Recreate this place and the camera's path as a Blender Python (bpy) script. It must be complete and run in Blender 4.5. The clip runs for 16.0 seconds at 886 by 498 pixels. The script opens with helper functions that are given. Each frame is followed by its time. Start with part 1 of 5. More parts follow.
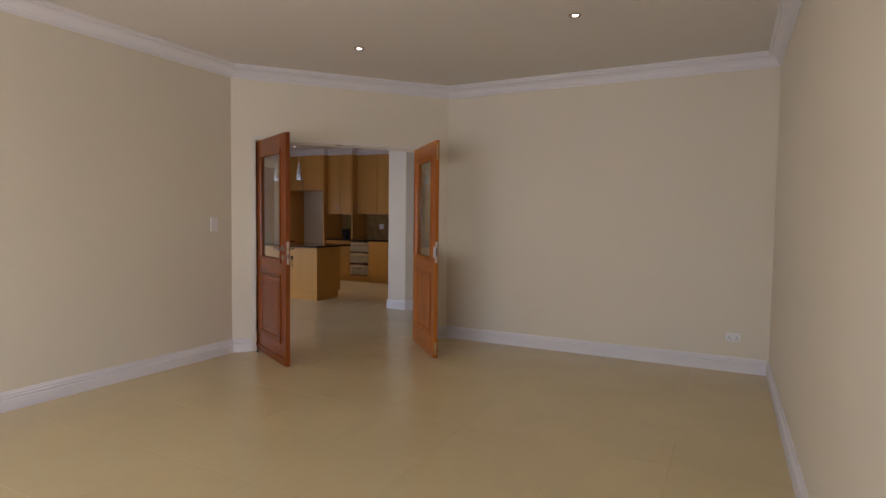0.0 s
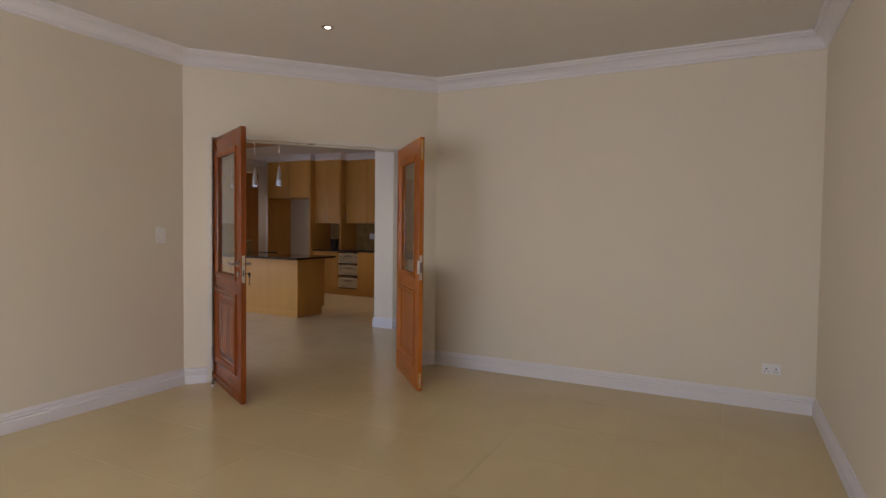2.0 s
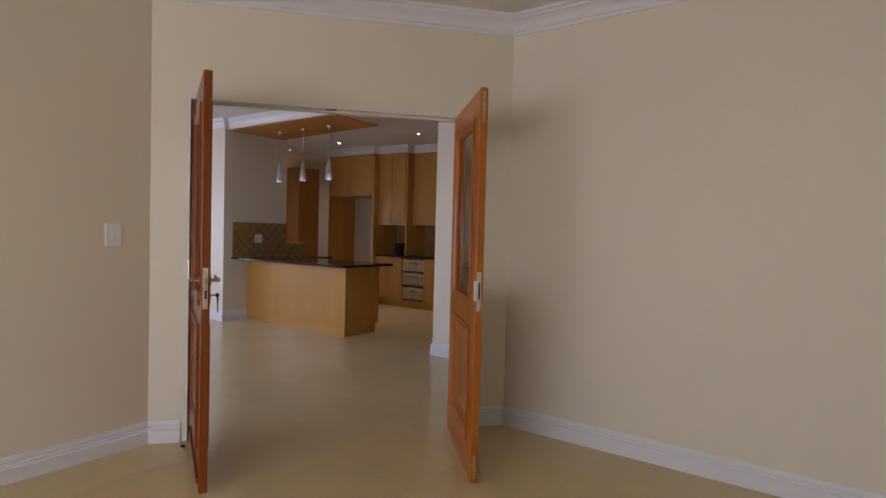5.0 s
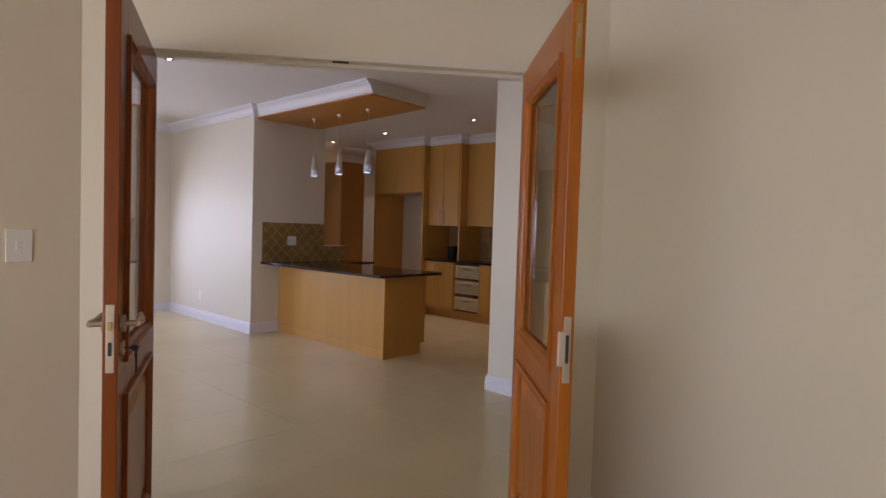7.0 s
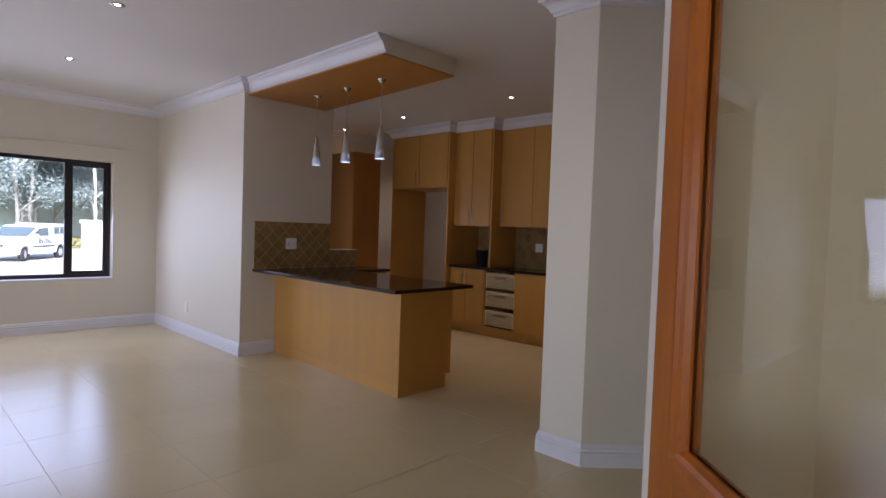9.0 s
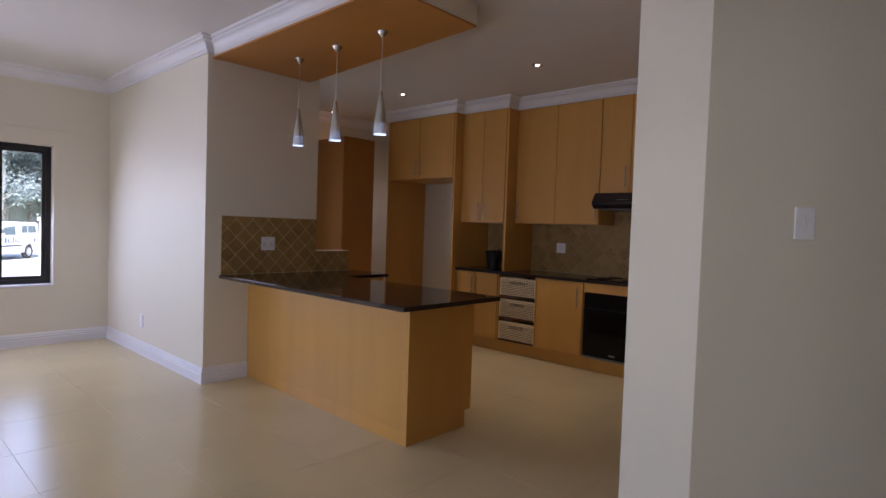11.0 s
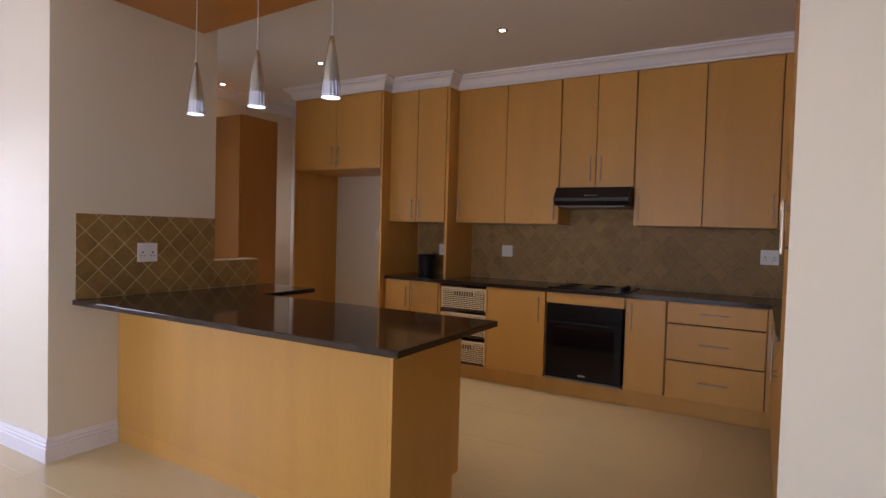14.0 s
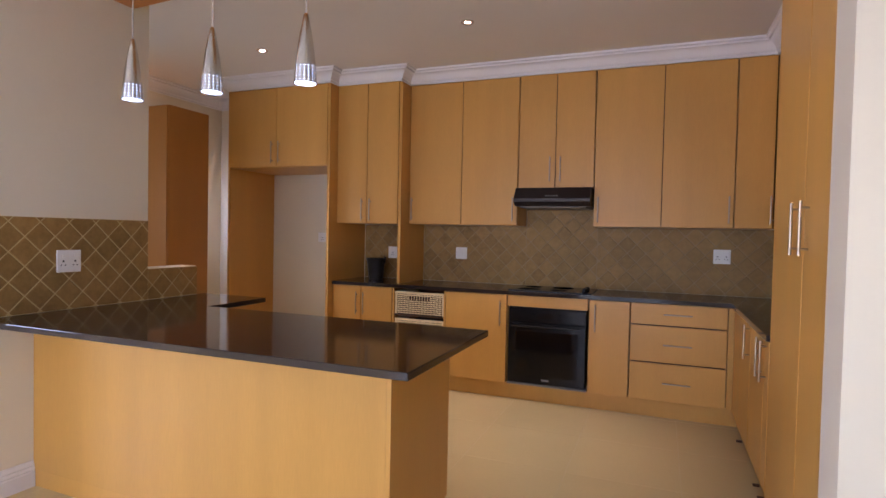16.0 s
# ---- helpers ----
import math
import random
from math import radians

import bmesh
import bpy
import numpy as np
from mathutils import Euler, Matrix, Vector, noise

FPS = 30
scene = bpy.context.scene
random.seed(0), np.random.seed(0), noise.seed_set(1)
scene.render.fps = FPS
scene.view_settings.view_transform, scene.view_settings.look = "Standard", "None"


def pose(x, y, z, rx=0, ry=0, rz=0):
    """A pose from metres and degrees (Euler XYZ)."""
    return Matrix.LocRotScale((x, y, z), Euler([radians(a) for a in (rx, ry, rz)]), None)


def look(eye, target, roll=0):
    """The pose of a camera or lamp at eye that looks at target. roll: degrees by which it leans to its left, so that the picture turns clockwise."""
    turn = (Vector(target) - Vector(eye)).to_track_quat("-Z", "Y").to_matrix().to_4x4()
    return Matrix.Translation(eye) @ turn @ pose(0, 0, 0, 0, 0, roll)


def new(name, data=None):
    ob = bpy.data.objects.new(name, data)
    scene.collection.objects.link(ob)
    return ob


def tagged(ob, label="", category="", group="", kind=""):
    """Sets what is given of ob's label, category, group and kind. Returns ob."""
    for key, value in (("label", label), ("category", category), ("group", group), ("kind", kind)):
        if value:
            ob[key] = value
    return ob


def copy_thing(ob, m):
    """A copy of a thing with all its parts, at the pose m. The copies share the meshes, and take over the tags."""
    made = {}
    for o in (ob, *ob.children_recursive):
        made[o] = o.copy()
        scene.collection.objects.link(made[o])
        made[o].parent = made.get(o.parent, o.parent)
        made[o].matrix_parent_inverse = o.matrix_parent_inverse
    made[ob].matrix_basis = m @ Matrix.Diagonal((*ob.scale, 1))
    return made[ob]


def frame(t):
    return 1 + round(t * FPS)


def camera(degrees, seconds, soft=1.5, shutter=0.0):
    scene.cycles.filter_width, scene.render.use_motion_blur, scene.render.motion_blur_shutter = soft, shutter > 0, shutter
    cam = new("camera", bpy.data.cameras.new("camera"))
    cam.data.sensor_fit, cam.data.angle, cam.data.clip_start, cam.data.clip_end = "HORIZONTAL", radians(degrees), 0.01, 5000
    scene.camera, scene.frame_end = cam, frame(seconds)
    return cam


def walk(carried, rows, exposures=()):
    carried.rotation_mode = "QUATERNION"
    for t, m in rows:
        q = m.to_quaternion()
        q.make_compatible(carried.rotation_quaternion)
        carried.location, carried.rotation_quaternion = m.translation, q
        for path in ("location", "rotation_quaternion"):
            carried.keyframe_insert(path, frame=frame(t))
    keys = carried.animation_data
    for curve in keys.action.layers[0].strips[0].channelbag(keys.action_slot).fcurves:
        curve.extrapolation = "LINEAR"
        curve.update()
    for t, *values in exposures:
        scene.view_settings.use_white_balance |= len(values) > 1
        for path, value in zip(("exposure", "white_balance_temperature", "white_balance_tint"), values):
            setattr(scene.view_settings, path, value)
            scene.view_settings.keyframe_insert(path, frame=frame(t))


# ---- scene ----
cam = camera(77.1, 16.0)
PATH = [
    (0, (-0.009, 0.257, 1.306), (-0.92, 2.035, 1.203), 0.7),
    (0.5, (-0.089, 0.474, 1.324), (-0.997, 2.253, 1.222), 0.7),
    (1, (-0.149, 0.599, 1.326), (-1.055, 2.379, 1.234), 0.7),
    (1.5, (-0.184, 0.747, 1.312), (-1.093, 2.527, 1.233), 0.7),
    (2, (-0.247, 0.982, 1.317), (-1.16, 2.759, 1.246), 0.7),
    (2.5, (-0.317, 1.171, 1.309), (-1.248, 2.94, 1.242), 0.8),
    (3, (-0.444, 1.433, 1.306), (-1.401, 3.188, 1.243), 0.9),
    (3.5, (-0.543, 1.654, 1.307), (-1.538, 3.388, 1.248), 1.0),
    (4, (-0.651, 1.935, 1.302), (-1.69, 3.643, 1.243), 1.2),
    (4.5, (-0.752, 2.171, 1.306), (-1.865, 3.832, 1.243), 1.3),
    (5, (-0.917, 2.443, 1.306), (-2.091, 4.06, 1.246), 1.5),
    (7.5, (-1.834, 3.62, 1.363), (-3.189, 5.089, 1.29), 1.8),
    (8, (-2.068, 3.869, 1.364), (-3.439, 5.323, 1.291), 1.8),
    (8.5, (-2.278, 4.064, 1.364), (-3.663, 5.504, 1.29), 1.9),
    (9, (-2.532, 4.263, 1.356), (-3.922, 5.699, 1.285), 2.0),
    (11.5, (-3.631, 5.022, 1.328), (-4.954, 6.52, 1.253), 1.9),
    (12, (-3.828, 5.157, 1.343), (-5.099, 6.699, 1.271), 1.9),
    (12.5, (-3.993, 5.221, 1.339), (-5.212, 6.805, 1.268), 1.8),
    (13, (-4.204, 5.25, 1.343), (-5.338, 6.896, 1.274), 1.8),
    (13.5, (-4.362, 5.272, 1.335), (-5.413, 6.972, 1.267), 1.7),
    (14, (-4.514, 5.312, 1.329), (-5.507, 7.047, 1.265), 1.6),
    (14.5, (-4.642, 5.339, 1.336), (-5.573, 7.108, 1.274), 1.5),
    (15, (-4.752, 5.362, 1.327), (-5.615, 7.165, 1.268), 1.4),
    (15.5, (-4.841, 5.373, 1.318), (-5.642, 7.205, 1.262), 1.3),
    (16, (-4.911, 5.381, 1.331), (-5.64, 7.243, 1.277), 1.2),
]
walk(cam, [(t, look(eye, target, roll)) for t, eye, target, roll in PATH],
     exposures=[(0, 1.37, 6650, 27), (5, 1.49, 6600, 27), (8, 1.74, 6700, 26), (9, 1.48, 6350, 25), (11.5, 1.70, 6300, 26), (12.5, 1.88, 6400, 26),
                (14, 2.22, 6850, 27), (15, 2.72, 6800, 26), (16, 2.88, 6450, 26)])

# ---- world, sun, daylight ----
world = bpy.data.worlds.new("overcast_sky")
scene.world = world
world.use_nodes = True
wn = world.node_tree
wbg = wn.nodes["Background"]
sky = wn.nodes.new("ShaderNodeTexSky")
sky.sky_type = "NISHITA"
sky.sun_disc = False
sky.sun_elevation, sky.sun_rotation = radians(32.5), radians(109)
wn.links.new(sky.outputs["Color"], wbg.inputs["Color"])
wbg.inputs["Strength"].default_value = 0.15


def lamp(name, kind, energy, matrix, color=(1, 1, 1), size=None):
    data = bpy.data.lights.new(name, kind)
    data.energy, data.color = energy, color
    if kind == "AREA":
        data.shape, data.size, data.size_y = "RECTANGLE", size[0], size[1]
    if kind == "SUN":
        data.angle = size
    if kind == "SPOT":
        data.spot_size, data.spot_blend, data.shadow_soft_size = size, 1.0, 0.03
    ob = new(name, data)
    ob.matrix_world = matrix
    return ob


lamp("sun", "SUN", 5.0, look((0, 0, 11.5), (-17, 6, 0)), (1, 0.98, 0.95), radians(12))
DAY = (0.56, 0.67, 1.0)
lamp("daylight_lounge_doors", "AREA", 22, look((-2.0, -1.55, 1.2), (-2.0, 2, -0.5)), (0.75, 0.86, 1.0), (4.0, 2.0))
lamp("daylight_dining_doors", "AREA", 10, look((-6.3, 2.65, 1.15), (-6.3, 7, 0.5)), DAY, (3.2, 2.0))
lamp("daylight_dining_window", "AREA", 16, look((-10.35, 4.88, 1.33), (-6, 4.88, -1.5)), DAY, (2.85, 1.32))
# Fill for the kitchen at an unseen window, placed to suit the light.
lamp("fill_kitchen_window", "AREA", 1.2, look((-9.53, 7.75, 1.46), (-6, 7.75, 1.2)), (0.80, 0.88, 1.0), (0.95, 0.85))
# Fill that brightens the scullery corner from an added window out of view.
lamp("fill_scullery_corner", "AREA", 0.7, look((-9.55, 9.78, 1.46), (-9.0, 10.4, 1.4)), (0.62, 0.76, 1.0), (0.3, 0.85))

# ---- materials ----


def material(name, color, rough=0.5, metal=0.0, var=0.08, scale=3.0, stretch=(1, 1, 1), bump=0.06, grain=90.0,
             coat=0.0, random_tint=0.0, fine=0.04, specular=0.5):
    """Base colour with broad and fine variation, a fine relief, and a gloss that is uneven in the same way."""
    m = bpy.data.materials.new(name)
    m.use_nodes = True
    nt = m.node_tree
    n, l = nt.nodes, nt.links
    b = n["Principled BSDF"]
    geo = n.new("ShaderNodeNewGeometry")
    mp = n.new("ShaderNodeMapping")
    mp.inputs["Scale"].default_value = stretch
    l.new(geo.outputs["Position"], mp.inputs["Vector"])
    big = n.new("ShaderNodeTexNoise")
    big.inputs["Scale"].default_value, big.inputs["Detail"].default_value = scale, 4
    small = n.new("ShaderNodeTexNoise")
    small.inputs["Scale"].default_value, small.inputs["Detail"].default_value = grain, 3
    for t in (big, small):
        l.new(mp.outputs["Vector"], t.inputs["Vector"])
    value = n.new("ShaderNodeMath")
    value.operation = "MULTIPLY_ADD"
    l.new(big.outputs["Fac"], value.inputs[0])
    value.inputs[1].default_value, value.inputs[2].default_value = 2 * var, 1 - var
    both = n.new("ShaderNodeMath")
    both.operation = "MULTIPLY_ADD"
    l.new(small.outputs["Fac"], both.inputs[0])
    both.inputs[1].default_value = 2 * fine
    l.new(value.outputs[0], both.inputs[2])
    out = both.outputs[0]
    if random_tint:
        info = n.new("ShaderNodeObjectInfo")
        rnd = n.new("ShaderNodeMath")
        rnd.operation = "MULTIPLY_ADD"
        l.new(info.outputs["Random"], rnd.inputs[0])
        rnd.inputs[1].default_value = 2 * random_tint
        l.new(out, rnd.inputs[2])
        sub = n.new("ShaderNodeMath")
        sub.operation = "SUBTRACT"
        l.new(rnd.outputs[0], sub.inputs[0])
        sub.inputs[1].default_value = random_tint
        out = sub.outputs[0]
    hsv = n.new("ShaderNodeHueSaturation")
    hsv.inputs["Color"].default_value = (*color, 1)
    l.new(out, hsv.inputs["Value"])
    l.new(hsv.outputs["Color"], b.inputs["Base Color"])
    r = n.new("ShaderNodeMath")
    r.operation = "MULTIPLY_ADD"
    l.new(big.outputs["Fac"], r.inputs[0])
    r.inputs[1].default_value, r.inputs[2].default_value = 0.2 * rough, 0.9 * rough
    l.new(r.outputs[0], b.inputs["Roughness"])
    b.inputs["Metallic"].default_value = metal
    b.inputs["Coat Weight"].default_value = coat
    b.inputs["Coat Roughness"].default_value = 0.12
    b.inputs["Specular IOR Level"].default_value = specular
    if bump:
        bp = n.new("ShaderNodeBump")
        bp.inputs["Strength"].default_value, bp.inputs["Distance"].default_value = bump, 0.004
        l.new(small.outputs["Fac"], bp.inputs["Height"])
        l.new(bp.outputs["Normal"], b.inputs["Normal"])
    return m


def glowing(name, color, strength):
    m = bpy.data.materials.new(name)
    m.use_nodes = True
    b = m.node_tree.nodes["Principled BSDF"]
    b.inputs["Base Color"].default_value = (*color, 1)
    b.inputs["Emission Color"].default_value = (*color, 1)
    b.inputs["Emission Strength"].default_value = strength
    return m


def clear_glass(name, tint=(0.96, 0.98, 0.97)):
    m = bpy.data.materials.new(name)
    m.use_nodes = True
    nt = m.node_tree
    nt.nodes.remove(nt.nodes["Principled BSDF"])
    tr = nt.nodes.new("ShaderNodeBsdfTransparent")
    tr.inputs["Color"].default_value = (*tint, 1)
    gl = nt.nodes.new("ShaderNodeBsdfGlossy")
    gl.inputs["Roughness"].default_value = 0.02
    lw = nt.nodes.new("ShaderNodeLayerWeight")
    lw.inputs["Blend"].default_value = 0.5
    pw = nt.nodes.new("ShaderNodeMath")
    pw.operation = "POWER"
    pw.inputs[1].default_value = 5.0
    nt.links.new(lw.outputs["Facing"], pw.inputs[0])
    fr = nt.nodes.new("ShaderNodeMath")
    fr.operation = "MULTIPLY_ADD"
    fr.inputs[1].default_value, fr.inputs[2].default_value = 0.9, 0.045
    nt.links.new(pw.outputs[0], fr.inputs[0])
    mix = nt.nodes.new("ShaderNodeMixShader")
    nt.links.new(fr.outputs[0], mix.inputs[0])
    nt.links.new(tr.outputs[0], mix.inputs[1])
    nt.links.new(gl.outputs[0], mix.inputs[2])
    nt.links.new(mix.outputs[0], nt.nodes["Material Output"].inputs["Surface"])
    return m


M_WALL = material("cream_wall_paint", (0.74, 0.675, 0.55), 0.55, var=0.03, scale=0.9, bump=0.10, grain=60, fine=0.015)
M_CEIL = material("white_ceiling_paint", (0.74, 0.70, 0.65), 0.8, var=0.02, scale=0.7, bump=0.06, grain=40, fine=0.01)
M_TRIM = material("white_trim_paint", (0.76, 0.74, 0.75), 0.4, var=0.03, scale=4, bump=0.04, grain=50, fine=0.01)
M_FRAME = material("cream_frame_paint", (0.70, 0.66, 0.58), 0.4, var=0.04, scale=5, bump=0.04)
M_TILE = material("beige_porcelain_tile", (0.65, 0.525, 0.295), 0.225, var=0.09, scale=1.6, bump=0.025, grain=55,
                  random_tint=0.012, fine=0.03)
M_GROUT = material("floor_grout", (0.58, 0.48, 0.29), 0.9, var=0.15, scale=9)
M_MAPLE = material("maple_laminate", (0.548, 0.281, 0.066), 0.36, var=0.13, scale=2.2, stretch=(3.0, 3.0, 0.28), bump=0.02,
                   grain=60, random_tint=0.04, fine=0.07, specular=0.42)
M_MAPLE_DARK = material("stained_maple_board", (0.42, 0.185, 0.048), 0.36, var=0.12, scale=2.2, stretch=(3.0, 3.0, 0.3),
                        bump=0.02, grain=60, fine=0.05)
M_SOFFIT = material("stained_soffit_board", (0.49, 0.21, 0.045), 0.4, var=0.12, scale=2.2, stretch=(0.3, 3, 3), bump=0.02,
                    grain=60, fine=0.05)
# Dark brown of the clips; elsewhere it paints shade into gaps and insides.
M_EDGE = material("cabinet_shadow_gap", (0.07, 0.03, 0.01), 0.7)
M_DOOR = material("varnished_meranti", (0.345, 0.100, 0.010), 0.26, var=0.42, scale=3.4, stretch=(6, 6, 0.30), bump=0.05,
                  grain=70, coat=0.0, fine=0.24, specular=0.32)
M_DOOR_RAIL = material("varnished_meranti_rail", (0.345, 0.100, 0.010), 0.26, var=0.42, scale=3.4, stretch=(0.5, 0.5, 6),
                       bump=0.05, grain=70, coat=0.0, fine=0.24, specular=0.32)
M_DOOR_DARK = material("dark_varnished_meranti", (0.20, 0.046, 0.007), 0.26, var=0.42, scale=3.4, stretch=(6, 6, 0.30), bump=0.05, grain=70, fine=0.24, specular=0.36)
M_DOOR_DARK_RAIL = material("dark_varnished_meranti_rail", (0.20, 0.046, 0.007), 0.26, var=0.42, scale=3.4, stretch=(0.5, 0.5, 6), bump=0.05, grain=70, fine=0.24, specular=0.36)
M_GRANITE = material("black_granite", (0.020, 0.014, 0.013), 0.07, var=0.5, scale=140, bump=0.01, grain=400, fine=0.5)
M_STEEL = material("satin_nickel", (0.58, 0.52, 0.45), 0.34, metal=1.0, var=0.05, scale=20, bump=0.02)
M_HANDLE = material("dull_nickel", (0.42, 0.34, 0.26), 0.34, metal=1.0, var=0.05, scale=20, bump=0.02)
M_ALU = material("brushed_aluminium", (0.54, 0.53, 0.49), 0.25, metal=1.0, var=0.05, scale=30, stretch=(1, 1, 0.1), bump=0.02)
M_BRASS = material("worn_brass", (0.50, 0.36, 0.14), 0.35, metal=1.0, var=0.1, scale=30)
M_IRON = material("dark_iron_key", (0.06, 0.05, 0.05), 0.5, metal=0.8)
M_WTILE = material("tumbled_brown_wall_tile", (0.245, 0.148, 0.050), 0.5, var=0.40, scale=16, bump=0.35, grain=48,
                   random_tint=0.20, fine=0.24, specular=0.3)
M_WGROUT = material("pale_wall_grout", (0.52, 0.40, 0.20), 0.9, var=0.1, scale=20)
# The pale grout again, darkened for the shade along the back wall.
M_WGROUT_SHADED = material("shaded_brown_grout", (0.33, 0.235, 0.12), 0.9, var=0.2, scale=12)
M_PLASTIC = material("white_socket_plastic", (0.80, 0.79, 0.78), 0.3, var=0.01, bump=0)
M_HOLE = material("dark_slot", (0.03, 0.03, 0.03), 0.8, var=0.02, bump=0)
M_BLACK = material("black_enamel", (0.006, 0.006, 0.007), 0.22, var=0.1, scale=8, bump=0.01, specular=0.25)
M_HOOD = material("brown_black_enamel", (0.018, 0.011, 0.010), 0.38, var=0.12, scale=8, bump=0.01, specular=0.4)
M_BLACKGLASS = material("black_oven_glass", (0.004, 0.004, 0.005), 0.06, var=0.1, bump=0, specular=0.3)
M_GREYMARK = material("pale_grey_mark", (0.22, 0.22, 0.22), 0.5, var=0.02, bump=0)
M_WICKER = material("pale_wicker", (0.68, 0.56, 0.36), 0.7, var=0.22, scale=40, bump=0.3, grain=120, fine=0.15)
M_WINFRAME = material("dark_bronze_aluminium", (0.018, 0.015, 0.014), 0.4, var=0.1, scale=10, bump=0.01)
M_GLASS = clear_glass("window_glass")
M_LEAFGLASS = clear_glass("door_glass", (0.95, 0.96, 0.92))
M_BULB = glowing("downlight_bulb", (1.0, 0.93, 0.80), 5.0)
M_LED = glowing("pendant_lamp_glow", (0.48, 0.67, 1.0), 1.0)
M_VASE = material("charcoal_glazed_pot", (0.02, 0.018, 0.018), 0.35, var=0.2, scale=20)
M_CORD = material("grey_cord", (0.45, 0.43, 0.40), 0.6, var=0.03, bump=0)
M_PAVING = material("pale_concrete_paving", (0.50, 0.49, 0.47), 0.85, var=0.10, scale=0.6, bump=0.3, grain=30)
M_GROUND = material("dry_grass_ground", (0.20, 0.19, 0.09), 0.95, var=0.35, scale=0.5, bump=0.6, grain=12, fine=0.2)
M_PLASTER = material("white_plaster", (0.80, 0.80, 0.79), 0.8, var=0.05, scale=1.5, bump=0.2, grain=40)
M_BARK = material("pale_gum_bark", (0.30, 0.31, 0.32), 0.9, var=0.35, scale=3, stretch=(2, 2, 0.4), bump=0.5, grain=14)
# Both leaf colours are lighter and bluer than foliage, with distance haze mixed in.
M_LEAF = material("gum_leaf", (0.30, 0.37, 0.40), 0.6, var=0.35, scale=0.8, bump=0.0, grain=4, fine=0.2)
M_LEAF2 = material("dark_gum_leaf", (0.26, 0.33, 0.36), 0.6, var=0.35, scale=0.8, bump=0.0, grain=4, fine=0.2)
# Far woods paled towards blue: the haze is painted into this colour.
M_WOODS = material("haze_tinted_woods", (0.40, 0.50, 0.57), 0.95, var=0.38, scale=0.9, bump=0.0, grain=2.2, fine=0.20, specular=0.0)
M_CARPAINT = material("silver_white_car_paint", (0.62, 0.64, 0.67), 0.3, metal=0.1, var=0.02, bump=0, coat=0.6)
M_CARGLASS = material("dark_car_glass", (0.09, 0.13, 0.16), 0.06, var=0.05, bump=0)
M_RUBBER = material("black_tyre_rubber", (0.02, 0.02, 0.02), 0.8, var=0.1)
M_RIM = material("steel_wheel_rim", (0.5, 0.5, 0.52), 0.35, metal=0.8, var=0.05)
M_CARTRIM = material("grey_car_plastic", (0.05, 0.05, 0.055), 0.6, var=0.05)
M_DECAL = material("dark_blue_vinyl", (0.05, 0.06, 0.16), 0.4, var=0.02, bump=0)
M_LAMPLENS = material("car_lamp_lens", (0.70, 0.72, 0.74), 0.1, var=0.02, bump=0)


def thin_leaf(m):
    """Lets part of the light through, as a leaf does."""
    nt = m.node_tree
    b = nt.nodes["Principled BSDF"]
    tl = nt.nodes.new("ShaderNodeBsdfTranslucent")
    nt.links.new(b.inputs["Base Color"].links[0].from_socket, tl.inputs["Color"])
    mix = nt.nodes.new("ShaderNodeMixShader")
    mix.inputs[0].default_value = 0.55
    nt.links.new(b.outputs[0], mix.inputs[1])
    nt.links.new(tl.outputs[0], mix.inputs[2])
    nt.links.new(mix.outputs[0], nt.nodes["Material Output"].inputs["Surface"])


thin_leaf(M_LEAF)
thin_leaf(M_LEAF2)

# ---- building helpers ----
ROOT = {}


def thing(name, at, label, category, group="", kind=""):
    ob = new(name)
    ob.empty_display_size = 0.1
    ob.location = at
    ROOT[ob.name] = Matrix.Translation(at)
    return tagged(ob, label, category, group, kind)


def solid(name, bm, mat, smooth=False):
    """One mesh object out of a bmesh, in world coordinates."""
    bmesh.ops.recalc_face_normals(bm, faces=bm.faces[:])
    me = bpy.data.meshes.new(name)
    bm.to_mesh(me)
    bm.free()
    me.materials.append(mat)
    if smooth:
        me.shade_smooth()
        me.set_sharp_from_angle(angle=radians(35))
    return new(name, me)


def part(name, bm, mat, parent, label="", smooth=False):
    """A bmesh in the coordinates of the world (or of its thing, if that stands at the origin), as one mesh under parent."""
    m = ROOT[parent.name]
    bmesh.ops.transform(bm, matrix=m.inverted(), verts=bm.verts[:])
    ob = solid(name, bm, mat, smooth)
    ob.parent = parent
    ROOT[ob.name] = m
    return tagged(ob, label)


def structure(name, bm, mat, label, category, smooth=False):
    ob = solid(name, bm, mat, smooth)
    ROOT[ob.name] = Matrix.Identity(4)
    return tagged(ob, label, category, kind="structure")


def box(bm, x0, x1, y0, y1, z0, z1, bevel=0.0):
    m = Matrix.Translation(((x0 + x1) / 2, (y0 + y1) / 2, (z0 + z1) / 2)) @ Matrix.Diagonal((abs(x1 - x0), abs(y1 - y0), abs(z1 - z0), 1))
    if not bevel:
        bmesh.ops.create_cube(bm, size=1, matrix=m)
        return bm
    b = bmesh.new()
    bmesh.ops.create_cube(b, size=1, matrix=m)
    bmesh.ops.bevel(b, geom=b.edges[:], offset=bevel, segments=2, affect="EDGES", profile=0.5)
    return join(bm, b)


def join(bm, b):
    index = {}
    for v in b.verts:
        index[v] = bm.verts.new(v.co)
    for f in b.faces:
        bm.faces.new([index[v] for v in f.verts])
    b.free()
    return bm


